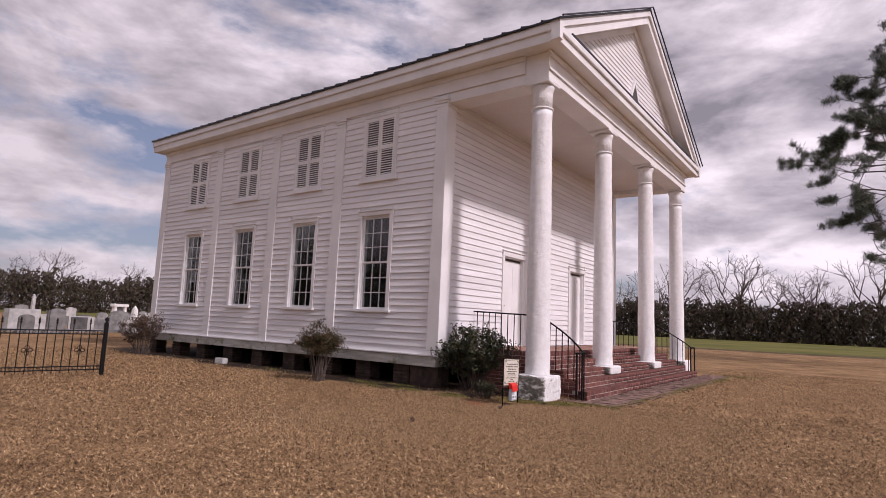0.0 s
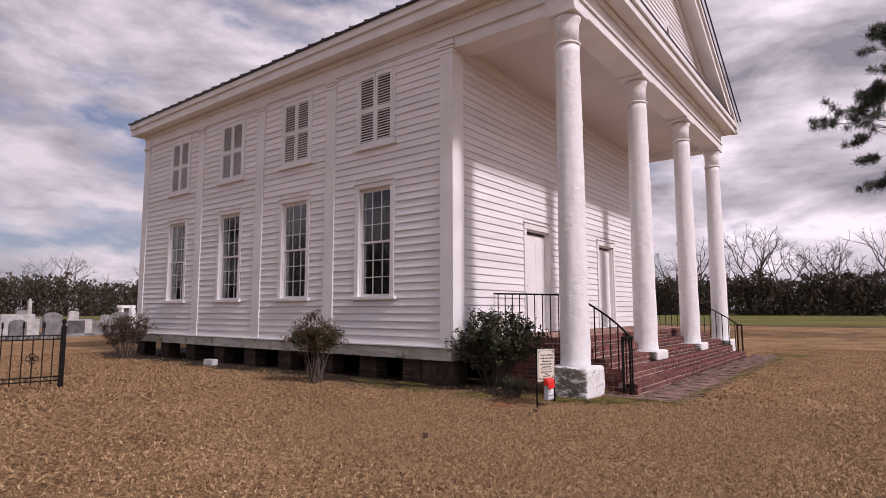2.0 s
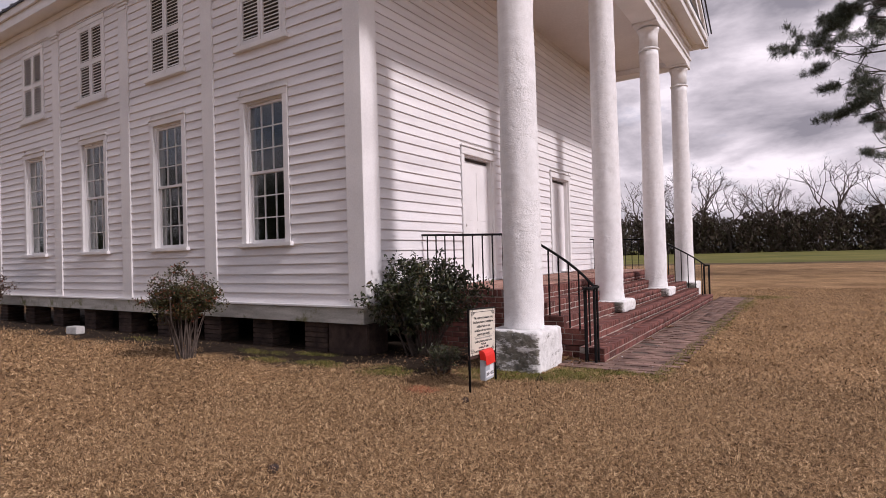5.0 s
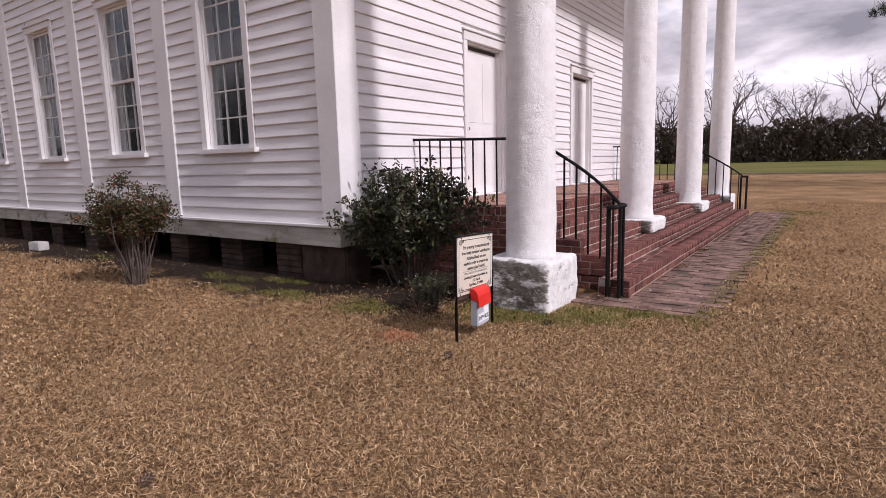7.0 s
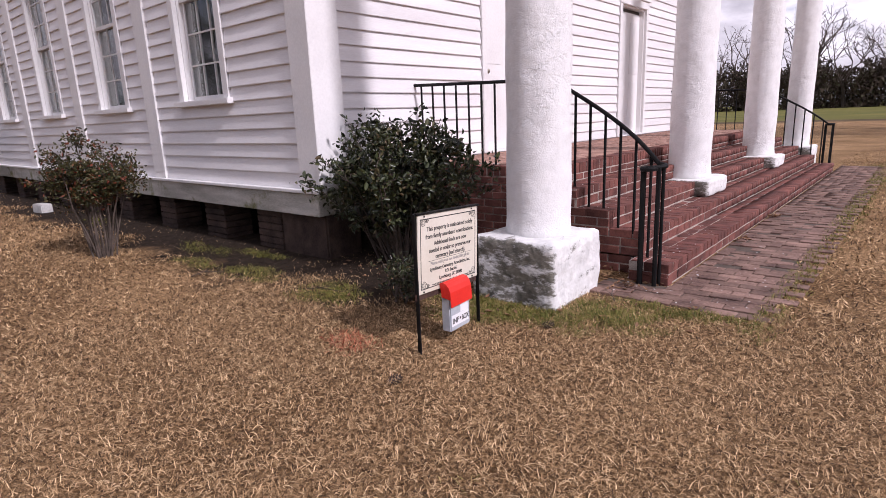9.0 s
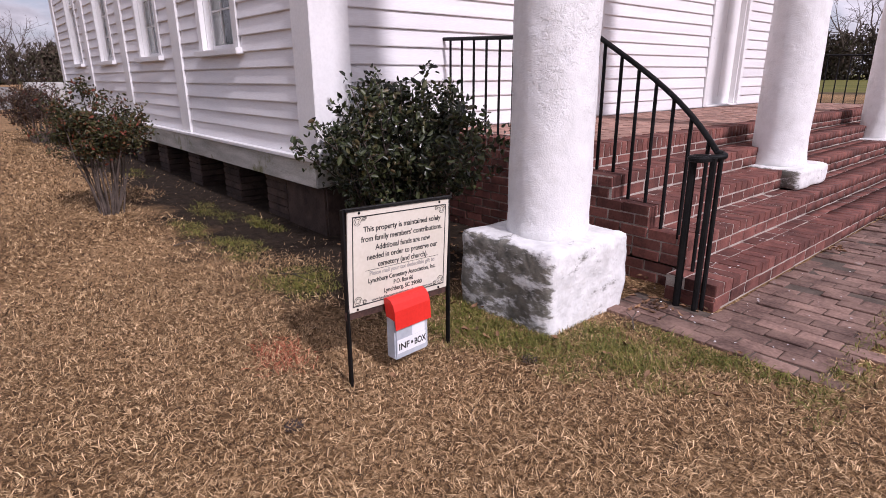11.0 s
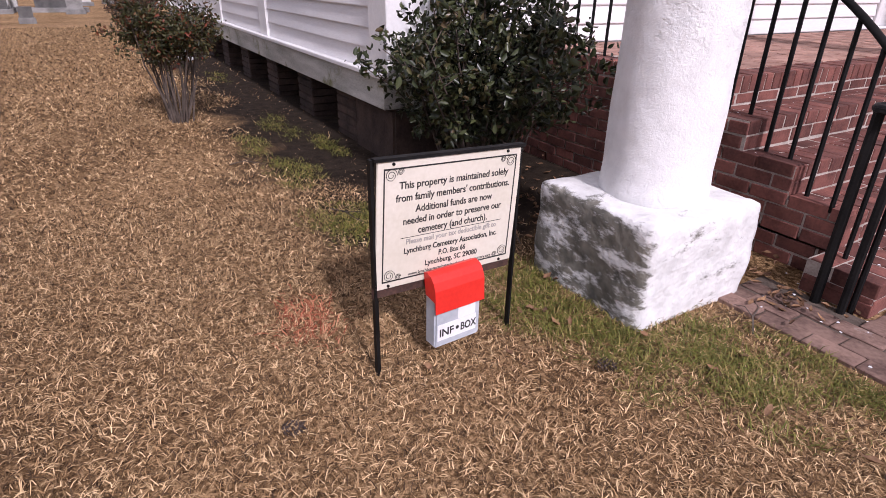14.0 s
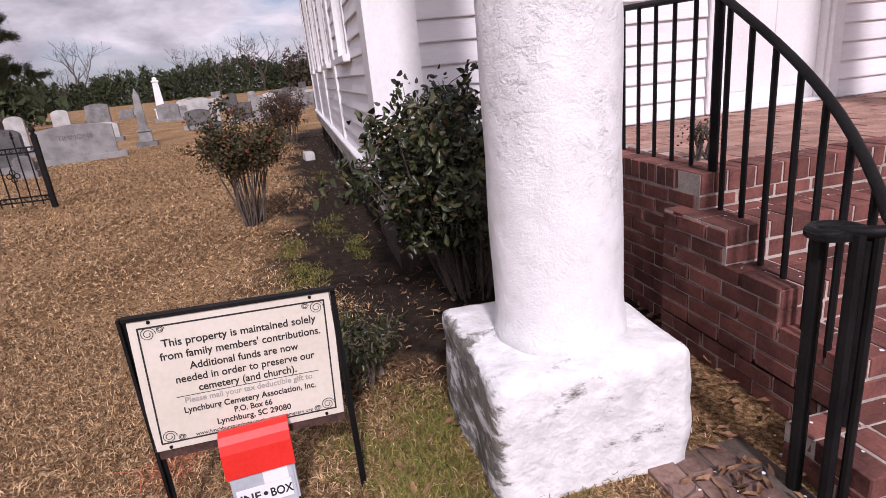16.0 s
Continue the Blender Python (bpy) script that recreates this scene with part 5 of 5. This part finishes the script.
plot = headstone(-20.55, 3.87, 1.80, 0.98, 0.24, "serp", STONE, "broad grey granite family stone with engraved capitals", True, 12)
letters("TIMMONS", 0.17, STONED, plot, "lettering", (0.123, 0.0, 0.60), 0.80)
obelisk(-23.3, 4.9, 1.75, 0.30, STONE, "weathered grey marble shaft broken off at the top", "point")
obelisk(-42.5, 1.6, 2.6, 0.55, MARBLEW, "tall white marble obelisk with an urn", "urn")
obelisk(-31.7, 15.2, 1.62, 0.36, MARBLEW, "white marble obelisk beyond the church", "point")
obelisk(-41.0, 13.5, 2.1, 0.25, MARBLE, "slim white marble spire", "urn")
for x, y, w, h, t, k, m, lb in (
        (-19.6, 2.7, 0.62, 1.05, 0.14, "arch", STONED, "dark rounded gravestone standing in the graveyard"), (-24.6, 0.9, 0.55, 1.3, 0.12, "arch", MARBLE, "white rounded marble gravestone"),
        (-25.3, 2.0, 0.52, 1.35, 0.12, "arch", MARBLE, "white rounded marble gravestone"), (-27.5, 2.6, 0.9, 0.75, 0.2, "serp", MARBLE, "low white gravestone standing in the graveyard"),
        (-29.5, 5.6, 1.0, 0.8, 0.22, "serp", STONED, "dark granite gravestone standing in the graveyard"), (-31.0, 6.0, 0.6, 1.15, 0.16, "flat", MARBLE, "white block gravestone standing in the graveyard"),
        (-30.4, 7.6, 1.5, 0.85, 0.25, "flat", STONED, "dark broad granite gravestone"), (-29.0, 8.1, 0.5, 1.1, 0.2, "flat", STONE, "tall grey block gravestone"),
        (-34.6, 12.6, 0.72, 1.30, 0.22, "arch", STONE, "grey weathered rounded gravestone"), (-33.6, 10.9, 0.7, 0.95, 0.16, "arch", STONE, "grey rounded gravestone standing in the graveyard"),
        (-36.5, 11.6, 1.5, 1.2, 0.6, "flat", MARBLE, "white boxed tomb under a slab"), (-38.5, 13.9, 0.9, 1.15, 0.3, "flat", STONE, "grey block gravestone standing in the graveyard"),
        (-36.0, 14.2, 0.8, 0.85, 0.3, "flat", STONED, "dark framed gravestone standing in the graveyard"), (-36.8, 15.3, 1.4, 0.8, 0.3, "serp", STONE, "broad grey gravestone standing in the graveyard"),
        (-33.0, 16.4, 0.9, 1.2, 0.2, "arch", MARBLE, "pale rounded gravestone standing in the graveyard"), (-39.5, 17.9, 1.1, 1.3, 0.25, "arch", STONE, "pale rounded gravestone standing in the graveyard"),
        (-24.5, 6.9, 0.34, 0.45, 0.12, "flat", STONED, "small dark footstone standing in the graveyard"), (-17.9, 8.2 - 4.6, 0.4, 0.5, 0.12, "arch", STONE, "small grey footstone standing in the graveyard")):
    headstone(x, y, w, h, t, k, m, lb, turn=rnd.uniform(-6, 10))
rs = random.Random(21)
for k in range(58):
    x, y = -rs.uniform(30, 62), rs.uniform(-6, 27)
    m, lb = rs.choice(((STONE, "grey weathered gravestone among the graves"), (STONE, "grey weathered gravestone among the graves"), (MARBLE, "pale marble gravestone among the graves"), (STONED, "dark granite gravestone among the graves")))
    headstone(x, y, rs.uniform(0.5, 1.3), rs.uniform(0.6, 1.45), rs.uniform(0.14, 0.3), rs.choice(("arch", "flat", "serp")), m, lb, turn=rs.uniform(-8, 8))
gate = thing("grave_arch", "white marble memorial arch on two pillars", "monument", (-62.0, 28.0, 0), 20)
for s in (-1, 1):
    part("pillar", box(-0.2, 0.2, s * 0.62 - 0.15, s * 0.62 + 0.15, -0.02, 1.62, 0.02), MARBLEW, gate)
part("lintel", box(-0.28, 0.28, -0.92, 0.92, 1.621, 1.92, 0.03), MARBLEW, gate)
part("dark_slab", box(-0.08, 0.08, -0.42, 0.42, -0.02, 1.5, 0.02), STONED, gate)
part("step", box(-0.5, 0.5, -1.0, 1.0, -0.02, 0.12, 0.02), MARBLEW, gate)


# ---- trees ----
def grow(bm, rs, p, d, length, radius, level, tips, droop=0.0, seg=5):
    """A limb that bends a little and forks."""
    pts, q, v = [p], p.copy(), d.copy()
    for k in range(3):
        v = (v + Vector((rs.gauss(0, .14), rs.gauss(0, .14), rs.gauss(0.03 - droop, .08)))).normalized()
        q = q + v * length / 3
        pts.append(q.copy())
    add_tube(bm, pts, radius, seg if level > 1 else 3, radius * 0.55)
    if level == 0:
        tips.append((pts[1], q, v))
        return
    for k in range(rs.choice((2, 3, 3))):
        w = (v * 0.9 + Vector((rs.gauss(0, .55), rs.gauss(0, .55), rs.gauss(0.12, .35)))).normalized()
        grow(bm, rs, pts[rs.choice((2, 3, 3))], w, length * rs.uniform(0.55, 0.8), radius * 0.55, level - 1, tips, droop, seg)


def bare_tree(name, height, seed, levels=4):
    rs = random.Random(seed)
    t = thing(name, "leafless deciduous tree on the edge of the woods", "tree", group="bare trees")
    bm, tips = bmesh.new(), []
    trunk = bmesh.new()
    h0 = height * rs.uniform(0.22, 0.3)
    top = Vector((rs.gauss(0, .3), rs.gauss(0, .3), h0))
    add_tube(trunk, [(0, 0, -0.2), (top.x * 0.4, top.y * 0.4, h0 * 0.5), top], height * 0.020, 7, height * 0.015)
    for k in range(4):
        a = 2 * math.pi * k / 4 + rs.uniform(-.5, .5)
        d = Vector((math.cos(a) * 0.55, math.sin(a) * 0.55, 1)).normalized()
        grow(bm, rs, top * rs.uniform(0.8, 1.0), d, height * 0.27, height * 0.010, levels, tips, 0, 5)
    fuzz = bmesh.new()
    for p, q, v in tips:
        for _ in range(3):
            w = (v + Vector((rs.gauss(0, .6), rs.gauss(0, .6), rs.gauss(0, .4)))).normalized()
            s = w.orthogonal().normalized() * height * 0.0013
            e = p.lerp(q, rs.random())
            vs = [fuzz.verts.new(c) for c in (e - s, e + s, e + w * height * 0.05)]
            fuzz.faces.new(vs)
    part("trunk", trunk, BARK, t)
    part("crown", bm, TWIG, t, "leafless grey-brown branches")
    tagged(part("twig_haze", fuzz, TWIG, t), kind="stuff")
    return t


protos = [bare_tree("bare_tree", h, s, 3) for h, s in ((17, 31), (20, 32), (15, 33))]
# the belt to the north and north-east, and the woods behind the graves
spots = []
rs = random.Random(40)
for k, x in enumerate((-66, -58, -50, -44, -39, -35, -30, -24, -20, -15, -9, -6, -2, 3, 8, 13, 18, 26, 34)):
    spots.append((x + rs.uniform(-2, 2), 160 + rs.uniform(-3, 6), rs.uniform(1.0, 1.45)))
for k in range(30):
    a = radians(140 + 66 * (k + rs.random()) / 30)
    d = 190 + rs.uniform(-6, 6)
    spots.append((d * math.cos(a), d * math.sin(a), rs.uniform(0.85, 1.25)))
for i, (x, y, s) in enumerate(spots):
    if i < 3:
        protos[i].matrix_basis = pose(x, y, 0, 0, 0, rs.uniform(0, 360))
    else:
        c = copy_thing(protos[i % 3], pose(x, y, 0, 0, 0, rs.uniform(0, 360)))
        c.scale = (s, s, s)


def wood_belt(name, label, line, depth, height, step, material, seed):
    """A belt of scrub: clumps of ragged leaves, uneven in height, along a line of points."""
    rs = np.random.RandomState(seed)
    v = []
    pts = [np.array(p, float) for p in line]
    for a, b in zip(pts, pts[1:]):
        n = int(np.linalg.norm(b - a) / step)
        for k in range(n):
            c = a + (b - a) * (k + rs.rand()) / n + rs.uniform(-depth, depth, 2)
            h = height * (0.45 + 0.80 * (0.5 + 0.5 * noise.noise(Vector((c[0] * 0.05, c[1] * 0.05, seed))))) * rs.uniform(0.7, 1.1)
            w = rs.uniform(1.2, 2.4)
            m = 130
            z = h * (1 - rs.rand(m) ** 1.3)
            r = w * np.sqrt(np.clip(1.1 - (z / h) ** 3, 0.05, 1)) * rs.uniform(0.3, 1.1, m)
            t = rs.uniform(0, 6.28, m)
            ctr = np.stack([c[0] + r * np.cos(t), c[1] + r * np.sin(t), z], 1)
            for _ in range(3):
                v.append(ctr + rs.normal(0, 1, (m, 3)) * np.array((0.26, 0.26, 0.34)))
    tri = np.stack([np.concatenate(v[i::3]) for i in range(3)], 1).reshape(-1, 3)
    ob = new(name, raw_mesh(name, tri, np.arange(len(tri)), [3] * (len(tri) // 3), material))
    return tagged(ob, label, "trees", kind="stuff")


def arc(r, a0, a1, n):
    return [(r * math.cos(radians(a0 + (a1 - a0) * k / n)), r * math.sin(radians(a0 + (a1 - a0) * k / n))) for k in range(n + 1)]


wood_belt("woods", "dark tangled winter scrub along the field edge", [(-120, 168), (-60, 162), (60, 158), (130, 150)], 6, 10.5, 0.24, SCRUB, 1)
wood_belt("woods", "brown winter woods behind the graveyard", arc(186, 134, 176, 8), 6, 11.0, 0.26, SCRUB, 2)
wood_belt("woods", "dark green pine plantation behind the graveyard", arc(190, 174, 206, 8), 6, 9.5, 0.26, PINEWOOD, 3)
wood_belt("woods", "low winter scrub across the road", arc(64, 193.5, 202, 2), 3, 4.0, 0.26, PINEWOOD, 4)
wood_belt("woods", "winter woods across the road", arc(64, 202, 330, 16), 4, 11.5, 0.28, PINEWOOD, 6)


def pine(name, label, at, height, limbs, seed, lo=0.42, reach=5.0):
    """A tall pine: bare lower trunk, level limbs, and tufts of needles at their ends."""
    rs = random.Random(seed)
    t = thing(name, label, "tree", at)
    trunk, wood, tips = bmesh.new(), bmesh.new(), []
    add_tube(trunk, [(0, 0, -0.2), (0.1, 0.05, height * 0.4), (0.0, 0.2, height * 0.75), (0.1, 0.1, height)], height * 0.017, 9, 0.04)
    for k in range(limbs):
        z = height * (lo + (0.97 - lo) * (k + rs.random() * 0.6) / limbs)
        a = k * 2.4 + rs.uniform(-.4, .4)
        L = reach * (1.0 - 0.55 * (z / height - lo) / (1 - lo)) * rs.uniform(0.65, 1.1)
        grow(wood, rs, Vector((0.05, 0.1, z)), Vector((math.cos(a), math.sin(a), rs.uniform(-0.1, 0.35))).normalized(), L * 0.55, 0.055, 2, tips, 0.05, 5)
    rr = np.random.RandomState(seed)
    v, f = [], []
    for p, q, d in tips:
        for c in (p, p.lerp(q, 0.5), q):
            for _ in range(120):
                w = Vector(rr.normal(0, 1, 3) + np.array(d) * 0.5 + np.array((0, 0, 0.25))).normalized()
                s = w.orthogonal().normalized() * 0.016
                e = c + Vector(rr.normal(0, 0.11, 3))
                L = rr.uniform(0.16, 0.34)
                k = len(v)
                v += [tuple(e - s), tuple(e + s), tuple(e + w * L)]
                f.append((k, k + 1, k + 2))
    part("trunk", trunk, BARK, t)
    tagged(part("branch_framework", wood, BARK, t), kind="stuff")
    ob = new("needles", raw_mesh("needles", v, f, [3] * len(f), NEEDLE))
    ob.parent = t
    return t


pine("pine_tree", "tall dark pine with ragged tufts of needles", (2.2, 38.5, 0), 18, 42, 51, 0.32, 6.4)
pine("pine_tree", "dark evergreen at the edge of the graveyard", (-46.0, -8.6, 0), 10.0, 22, 52, 0.22, 3.0)
pine("pine_tree", "tall pine across the lawn behind the walker", (-20, -26, 0), 17, 20, 53, 0.30, 5)
pine("pine_tree", "tall pine across the lawn behind the walker", (-31, -22, 0), 19, 20, 54, 0.30, 5)


# ---- grass ----
def blades(name, label, n, region, length, width, material, seed, keep=None, up=0.55, simple=False, fade=0.8):
    """Single blades of grass, bent over, spread over a rectangle of the plan."""
    rs = np.random.RandomState(seed)
    x0, x1, y0, y1 = region
    x, y = rs.uniform(x0, x1, n), rs.uniform(y0, y1, n)
    ok = ~((x > -5.58) & (x < -4.92) & (y > 10.08) & (y < 10.78))
    ok &= ~((x > -4.97) & (x < -3.80) & (y > 10.60) & (y < 11.06)) & ~((x > -7.4) & (x < -3.80) & (y > 11.06) & (y < 21.5))
    ok &= ~((x > -20.1) & (x < -7.5) & (y > 10.2) & (y < 21.7)) & ~((x > -7.6) & (x < -4.5) & (y > 10.98) & (y < 20.9))
    inside = np.minimum(np.minimum(x - x0, x1 - x), np.minimum(y - y0, y1 - y))
    ok &= inside > rs.rand(n) ** 2 * fade
    if keep is not None:
        ok &= keep(x, y, rs.rand(n))
    x, y = x[ok], y[ok]
    n = len(x)
    clump = rs.uniform(0.6, 1.4, n)
    a = rs.uniform(0, 2 * np.pi, n)
    L = rs.uniform(*length, n) * clump
    rise = np.clip(rs.normal(up, 0.22, n), 0.08, 0.95)
    run = np.sqrt(1 - rise ** 2)
    w = width * rs.uniform(0.6, 1.3, n)
    b = a + rs.normal(0, 0.3, n)
    ca, sa, cb, sb = np.cos(a), np.sin(a), np.cos(b), np.sin(b)
    z0 = np.zeros(n) + 0.002
    p = np.stack([x, y, z0], 1)
    side = np.stack([-sa, ca, rs.uniform(-.5, .5, n)], 1) * w[:, None]
    mid = p + np.stack([ca * run * L * .5, sa * run * L * .5, rise * L * .62], 1)
    tip = mid + np.stack([cb * run * L * .6, sb * run * L * .6, rise * L * 0.20 * rs.uniform(-1, 1.2, n)], 1)
    if simple:
        v = np.stack([p - side, p + side, mid * 0.4 + tip * 0.6 + np.array((0, 0, 0.004))], 1).reshape(-1, 3)
        ob = new(name, raw_mesh(name, v, np.arange(3 * n), np.full(n, 3), material))
        return tagged(ob, label, "grass", kind="stuff")
    v = np.stack([p - side, p + side, mid + side * .8, mid - side * .8, tip], 1).reshape(-1, 3)
    k = 5 * np.arange(n)[:, None]
    loops = np.concatenate([k + np.array([0, 1, 2, 3]), k + np.array([3, 2, 4])], 1).ravel()
    ob = new(name, raw_mesh(name, v, loops, np.tile([4, 3], n), material))
    return tagged(ob, label, "grass", kind="stuff")


def lumpy(x, y, s, seed):
    """Smooth random swell between about -1 and 1."""
    return (np.sin(x * s + seed) * np.cos(y * s * 1.3 + 2 * seed) + np.sin(x * s * 2.7 - y * s * 1.9 + seed * 3) * 0.6) / 1.4


def bare_strip(x, y):
    """How bare the ground is: 1 beside the church wall, 0 on the lawn."""
    edge = 9.22 - 0.30 * lumpy(x, y, 1.3, 1.0)
    s = np.clip((y - edge) / 0.35, 0, 1) * np.clip((-5.75 - x + 0.25 * lumpy(x, y, 2.0, 4.0)) / 0.35, 0, 1)
    return s


def green_amount(x, y):
    g = np.zeros_like(x)
    for cx, cy, sx, sy, k in ((-5.15, 9.92, 0.55, 0.20, 1.15), (-4.55, 10.20, 0.38, 0.22, 1.0), (-5.35, 9.75, 0.3, 0.25, 0.7), (-3.72, 12.0, 0.12, 1.4, 1.0), (-3.70, 15.5, 0.15, 2.5, 1.0), (-3.68, 19.3, 0.22, 1.8, 0.9), (-4.2, 10.5, 0.45, 0.12, 0.9),
                              (-6.6, 9.45, 0.30, 0.22, 1.1), (-8.6, 9.35, 0.4, 0.14, 0.6), (-7.7, 9.45, 0.40, 0.18, 0.8), (-9.2, 9.75, 0.6, 0.2, 0.4), (-12.5, 9.8, 0.8, 0.2, 0.3), (-8.3, 9.95, 0.35, 0.1, 0.8), (-4.2, 8.2, 0.14, 0.14, 0.25), (-3.2, 8.9, 0.2, 0.15, 0.2), (-5.6, 9.0, 0.12, 0.12, 0.4), (-3.4, 21.6, 0.7, 0.5, 0.7)):
        g = np.maximum(g, k * np.exp(-((x - cx) / sx) ** 2 - ((y - cy) / sy) ** 2) * (0.75 + 0.5 * lumpy(x, y, 9.0, cx)))
    return g


def green_spots(x, y, r):
    return r < green_amount(x, y) * 1.35 - 0.14 + 0.25 * lumpy(x, y, 6.0, 2.0) * green_amount(x, y)


def on_lawn(x, y, r):
    return (r > bare_strip(x, y) * 0.97) & (r * 7919 % 1 > np.clip(green_amount(x, y), 0, 0.55))


LAWN = "short dormant tan lawn grass"
blades("lawn_grass", LAWN, 400000, (-7.6, -1.2, 5.0, 11.2), (0.020, 0.046), 0.0017, STRAW, 61, on_lawn, 0.42)
blades("lawn_grass", LAWN, 380000, (-11.6, 1.5, 0.6, 11.4), (0.025, 0.060), 0.0038, STRAWF, 66, lambda x, y, r: on_lawn(x, y, r) & ~((x > -6.9) & (x < -1.9) & (y > 5.7)), 0.45, True)
blades("lawn_grass", LAWN, 170000, (-23.0, -10.6, 0.8, 11.0), (0.035, 0.07), 0.0060, STRAWF, 62, on_lawn, 0.5, True)
blades("lawn_grass", LAWN, 120000, (-4.6, 5.0, 10.0, 26.0), (0.035, 0.07), 0.0055, STRAWF, 63, on_lawn, 0.5, True)
blades("red_grass", "grass sprayed with red marking paint", 12000, (-6.2, -5.3, 8.3, 9.1), (0.03, 0.06), 0.0024, REDGRASS, 67, lambda x, y, r: r < 1.1 * np.exp(-((x + 5.65) / 0.15) ** 2 - ((y - 8.89) / 0.10) ** 2), 0.4)
blades("pine_straw", "reddish fallen pine needles beside the column base", 1500, (-4.98, -4.45, 10.45, 10.80), (0.05, 0.09), 0.0011, RUSSET, 72, lambda x, y, r: r < 1.1 * np.exp(-((x + 4.70) / 0.14) ** 2 - ((y - 10.60) / 0.09) ** 2), 0.15, fade=0.02)
GREEN = "fresh green grass along path and column base"
blades("green_grass", GREEN, 90000, (-6.0, -3.5, 9.1, 10.85), (0.025, 0.065), 0.0020, GREENG, 65, green_spots, 0.55, fade=0.05)
blades("green_grass", GREEN, 60000, (-10.0, -5.9, 8.9, 10.2), (0.025, 0.065), 0.0022, GREENG, 68, green_spots, 0.55, fade=0.05)
blades("green_grass", GREEN, 50000, (-4.1, -2.6, 10.5, 22.5), (0.03, 0.08), 0.0030, GREENG, 69, green_spots, 0.6, fade=0.05)
blades("green_grass", GREEN, 30000, (-13.5, -10.0, 9.0, 10.2), (0.03, 0.07), 0.0030, GREENG, 70, green_spots, 0.6, fade=0.05)
blades("green_grass", GREEN, 30000, (-5.0, -2.0, 6.0, 9.2), (0.03, 0.06), 0.0022, GREENG, 71, green_spots, 0.6)

# ---- bricks of steps, porch, path and cheeks ----
ONE = chamfered("brick", BRICK, 0.035)
nose, course, side_c = [], [], []
for k in range(5):
    zt, x, y0, y1 = RISE * (k + 1), NOSE[k], ENDS[k], far_end[k]
    w, h, low = (0.066, 0.10, 0.055) if k == 4 else (0.098, 0.075, 0.073)
    n = int((y1 - y0) / (w + 0.011))
    for i in range(n):                        # headers along the front: on edge at the porch, flat on the treads
        nose.append((x - 0.10, y0 + (i + 0.5) * (y1 - y0) / n, zt - h / 2, 0.20, w, h))
    m = int((y1 - y0) / 0.212)
    for i in range(m):                        # a stretcher course below
        course.append((x - 0.050, y0 + (i + 0.5) * (y1 - y0) / m, zt - h - 0.011 - low / 2, 0.098, 0.20, low))
        if k < 4:                             # one more row on the tread behind the edge
            for e in range(int((x - NOSE[k + 1] - 0.20) / 0.1 + 0.6)):
                course.append((x - 0.257 - 0.107 * e, y0 + (i + 0.5) * (y1 - y0) / m, zt - 0.032, 0.098, 0.20, 0.060))
lay("edge_brick", nose, lambda c: c[1] < 13.6, ONE, BRICKJ, porch_steps)
lay("brick", course, lambda c: c[1] < 13.4, ONE, BRICKJ, porch_steps)
# the near end: porch wall and stepped cheek in running bond
C0 = NOSE[4] - 0.13
side_c.append((NOSE[0] - 0.16, ENDS[0] + 0.045, 0.0845, 0.305, 0.092, 0.022))
side_c.append((NOSE[4] - 0.055, ENDS[3] + 0.07, RISE * 4 - 0.034, 0.14, 0.13, 0.066))
cheek = [(XE + 0.04, NOSE[4] - 0.01, ENDS[4], 0.0, 10)]
for k, (z0, rows) in enumerate(((0.0, 3), (0.2265, 2), (0.3775, 2), (0.528, 2))):
    cheek.append((C0, NOSE[max(k, 1)] - 0.004, ENDS[1], z0, rows))
cheek.append((NOSE[1] - 0.02, NOSE[0] - 0.004, ENDS[0], 0.0, 1))
for x0, x1, y, z0, rows in cheek:
    for r in range(rows):
        x = x0 - (0.105 if r % 2 else 0)
        while x < x1 - 0.02:
            a, b = max(x, x0), min(x + 0.20, x1)
            if b - a > 0.03:
                side_c.append(((a + b) / 2, y + 0.045, z0 + 0.035 + r * 0.0755, b - a, 0.092, 0.065))
            x += 0.212
lay("brick", side_c, lambda c: True, ONE, BRICKJ, porch_steps)
edge = [(NOSE[4] - 0.23 - i * 0.078, ENDS[4] + 0.10, RISE * 5 - 0.05, 0.066, 0.20, 0.10) for i in range(20)]
lay("edge_brick", edge, lambda c: True, ONE, BRICKJ, porch_steps)
FL = chamfered("floor_brick", FLOORB, 0.03)
deck = []
for r in range(15):
    x = NOSE[4] - 0.26 - r * 0.108
    y = ENDS[4] + 0.21 + (0.105 if r % 2 else 0)
    while y < far_end[4] - 0.3:
        deck.append((x, y + 0.1, RISE * 5 - 0.031, 0.098, 0.20, 0.062))
        y += 0.212
lay("floor_brick", deck, lambda c: c[1] < 14.6, FL, FLOORBJ, porch_steps)
PV = chamfered("paver", PAVER, 0.05)
pave = []
for r in range(98):
    y = 10.67 + r * 0.1105
    x = (-4.94 if y < 11.0 else -4.45) + (0.10 if r % 2 else 0.0)
    first = True
    while x < -3.80:
        w = 0.205
        if first and r % 2:
            pave.append((x - 0.052, y, -0.016 + rnd.uniform(-0.008, 0.006), 0.098, 0.103, 0.06))
            first = False
        pave.append((x + w / 2, y + rnd.uniform(-0.004, 0.004), -0.016 + rnd.uniform(-0.009, 0.007), w, 0.103, 0.06))
        x += 0.212
lay("paver", pave, lambda c: c[1] < 15.5, PV, PAVERJ, brick_path)
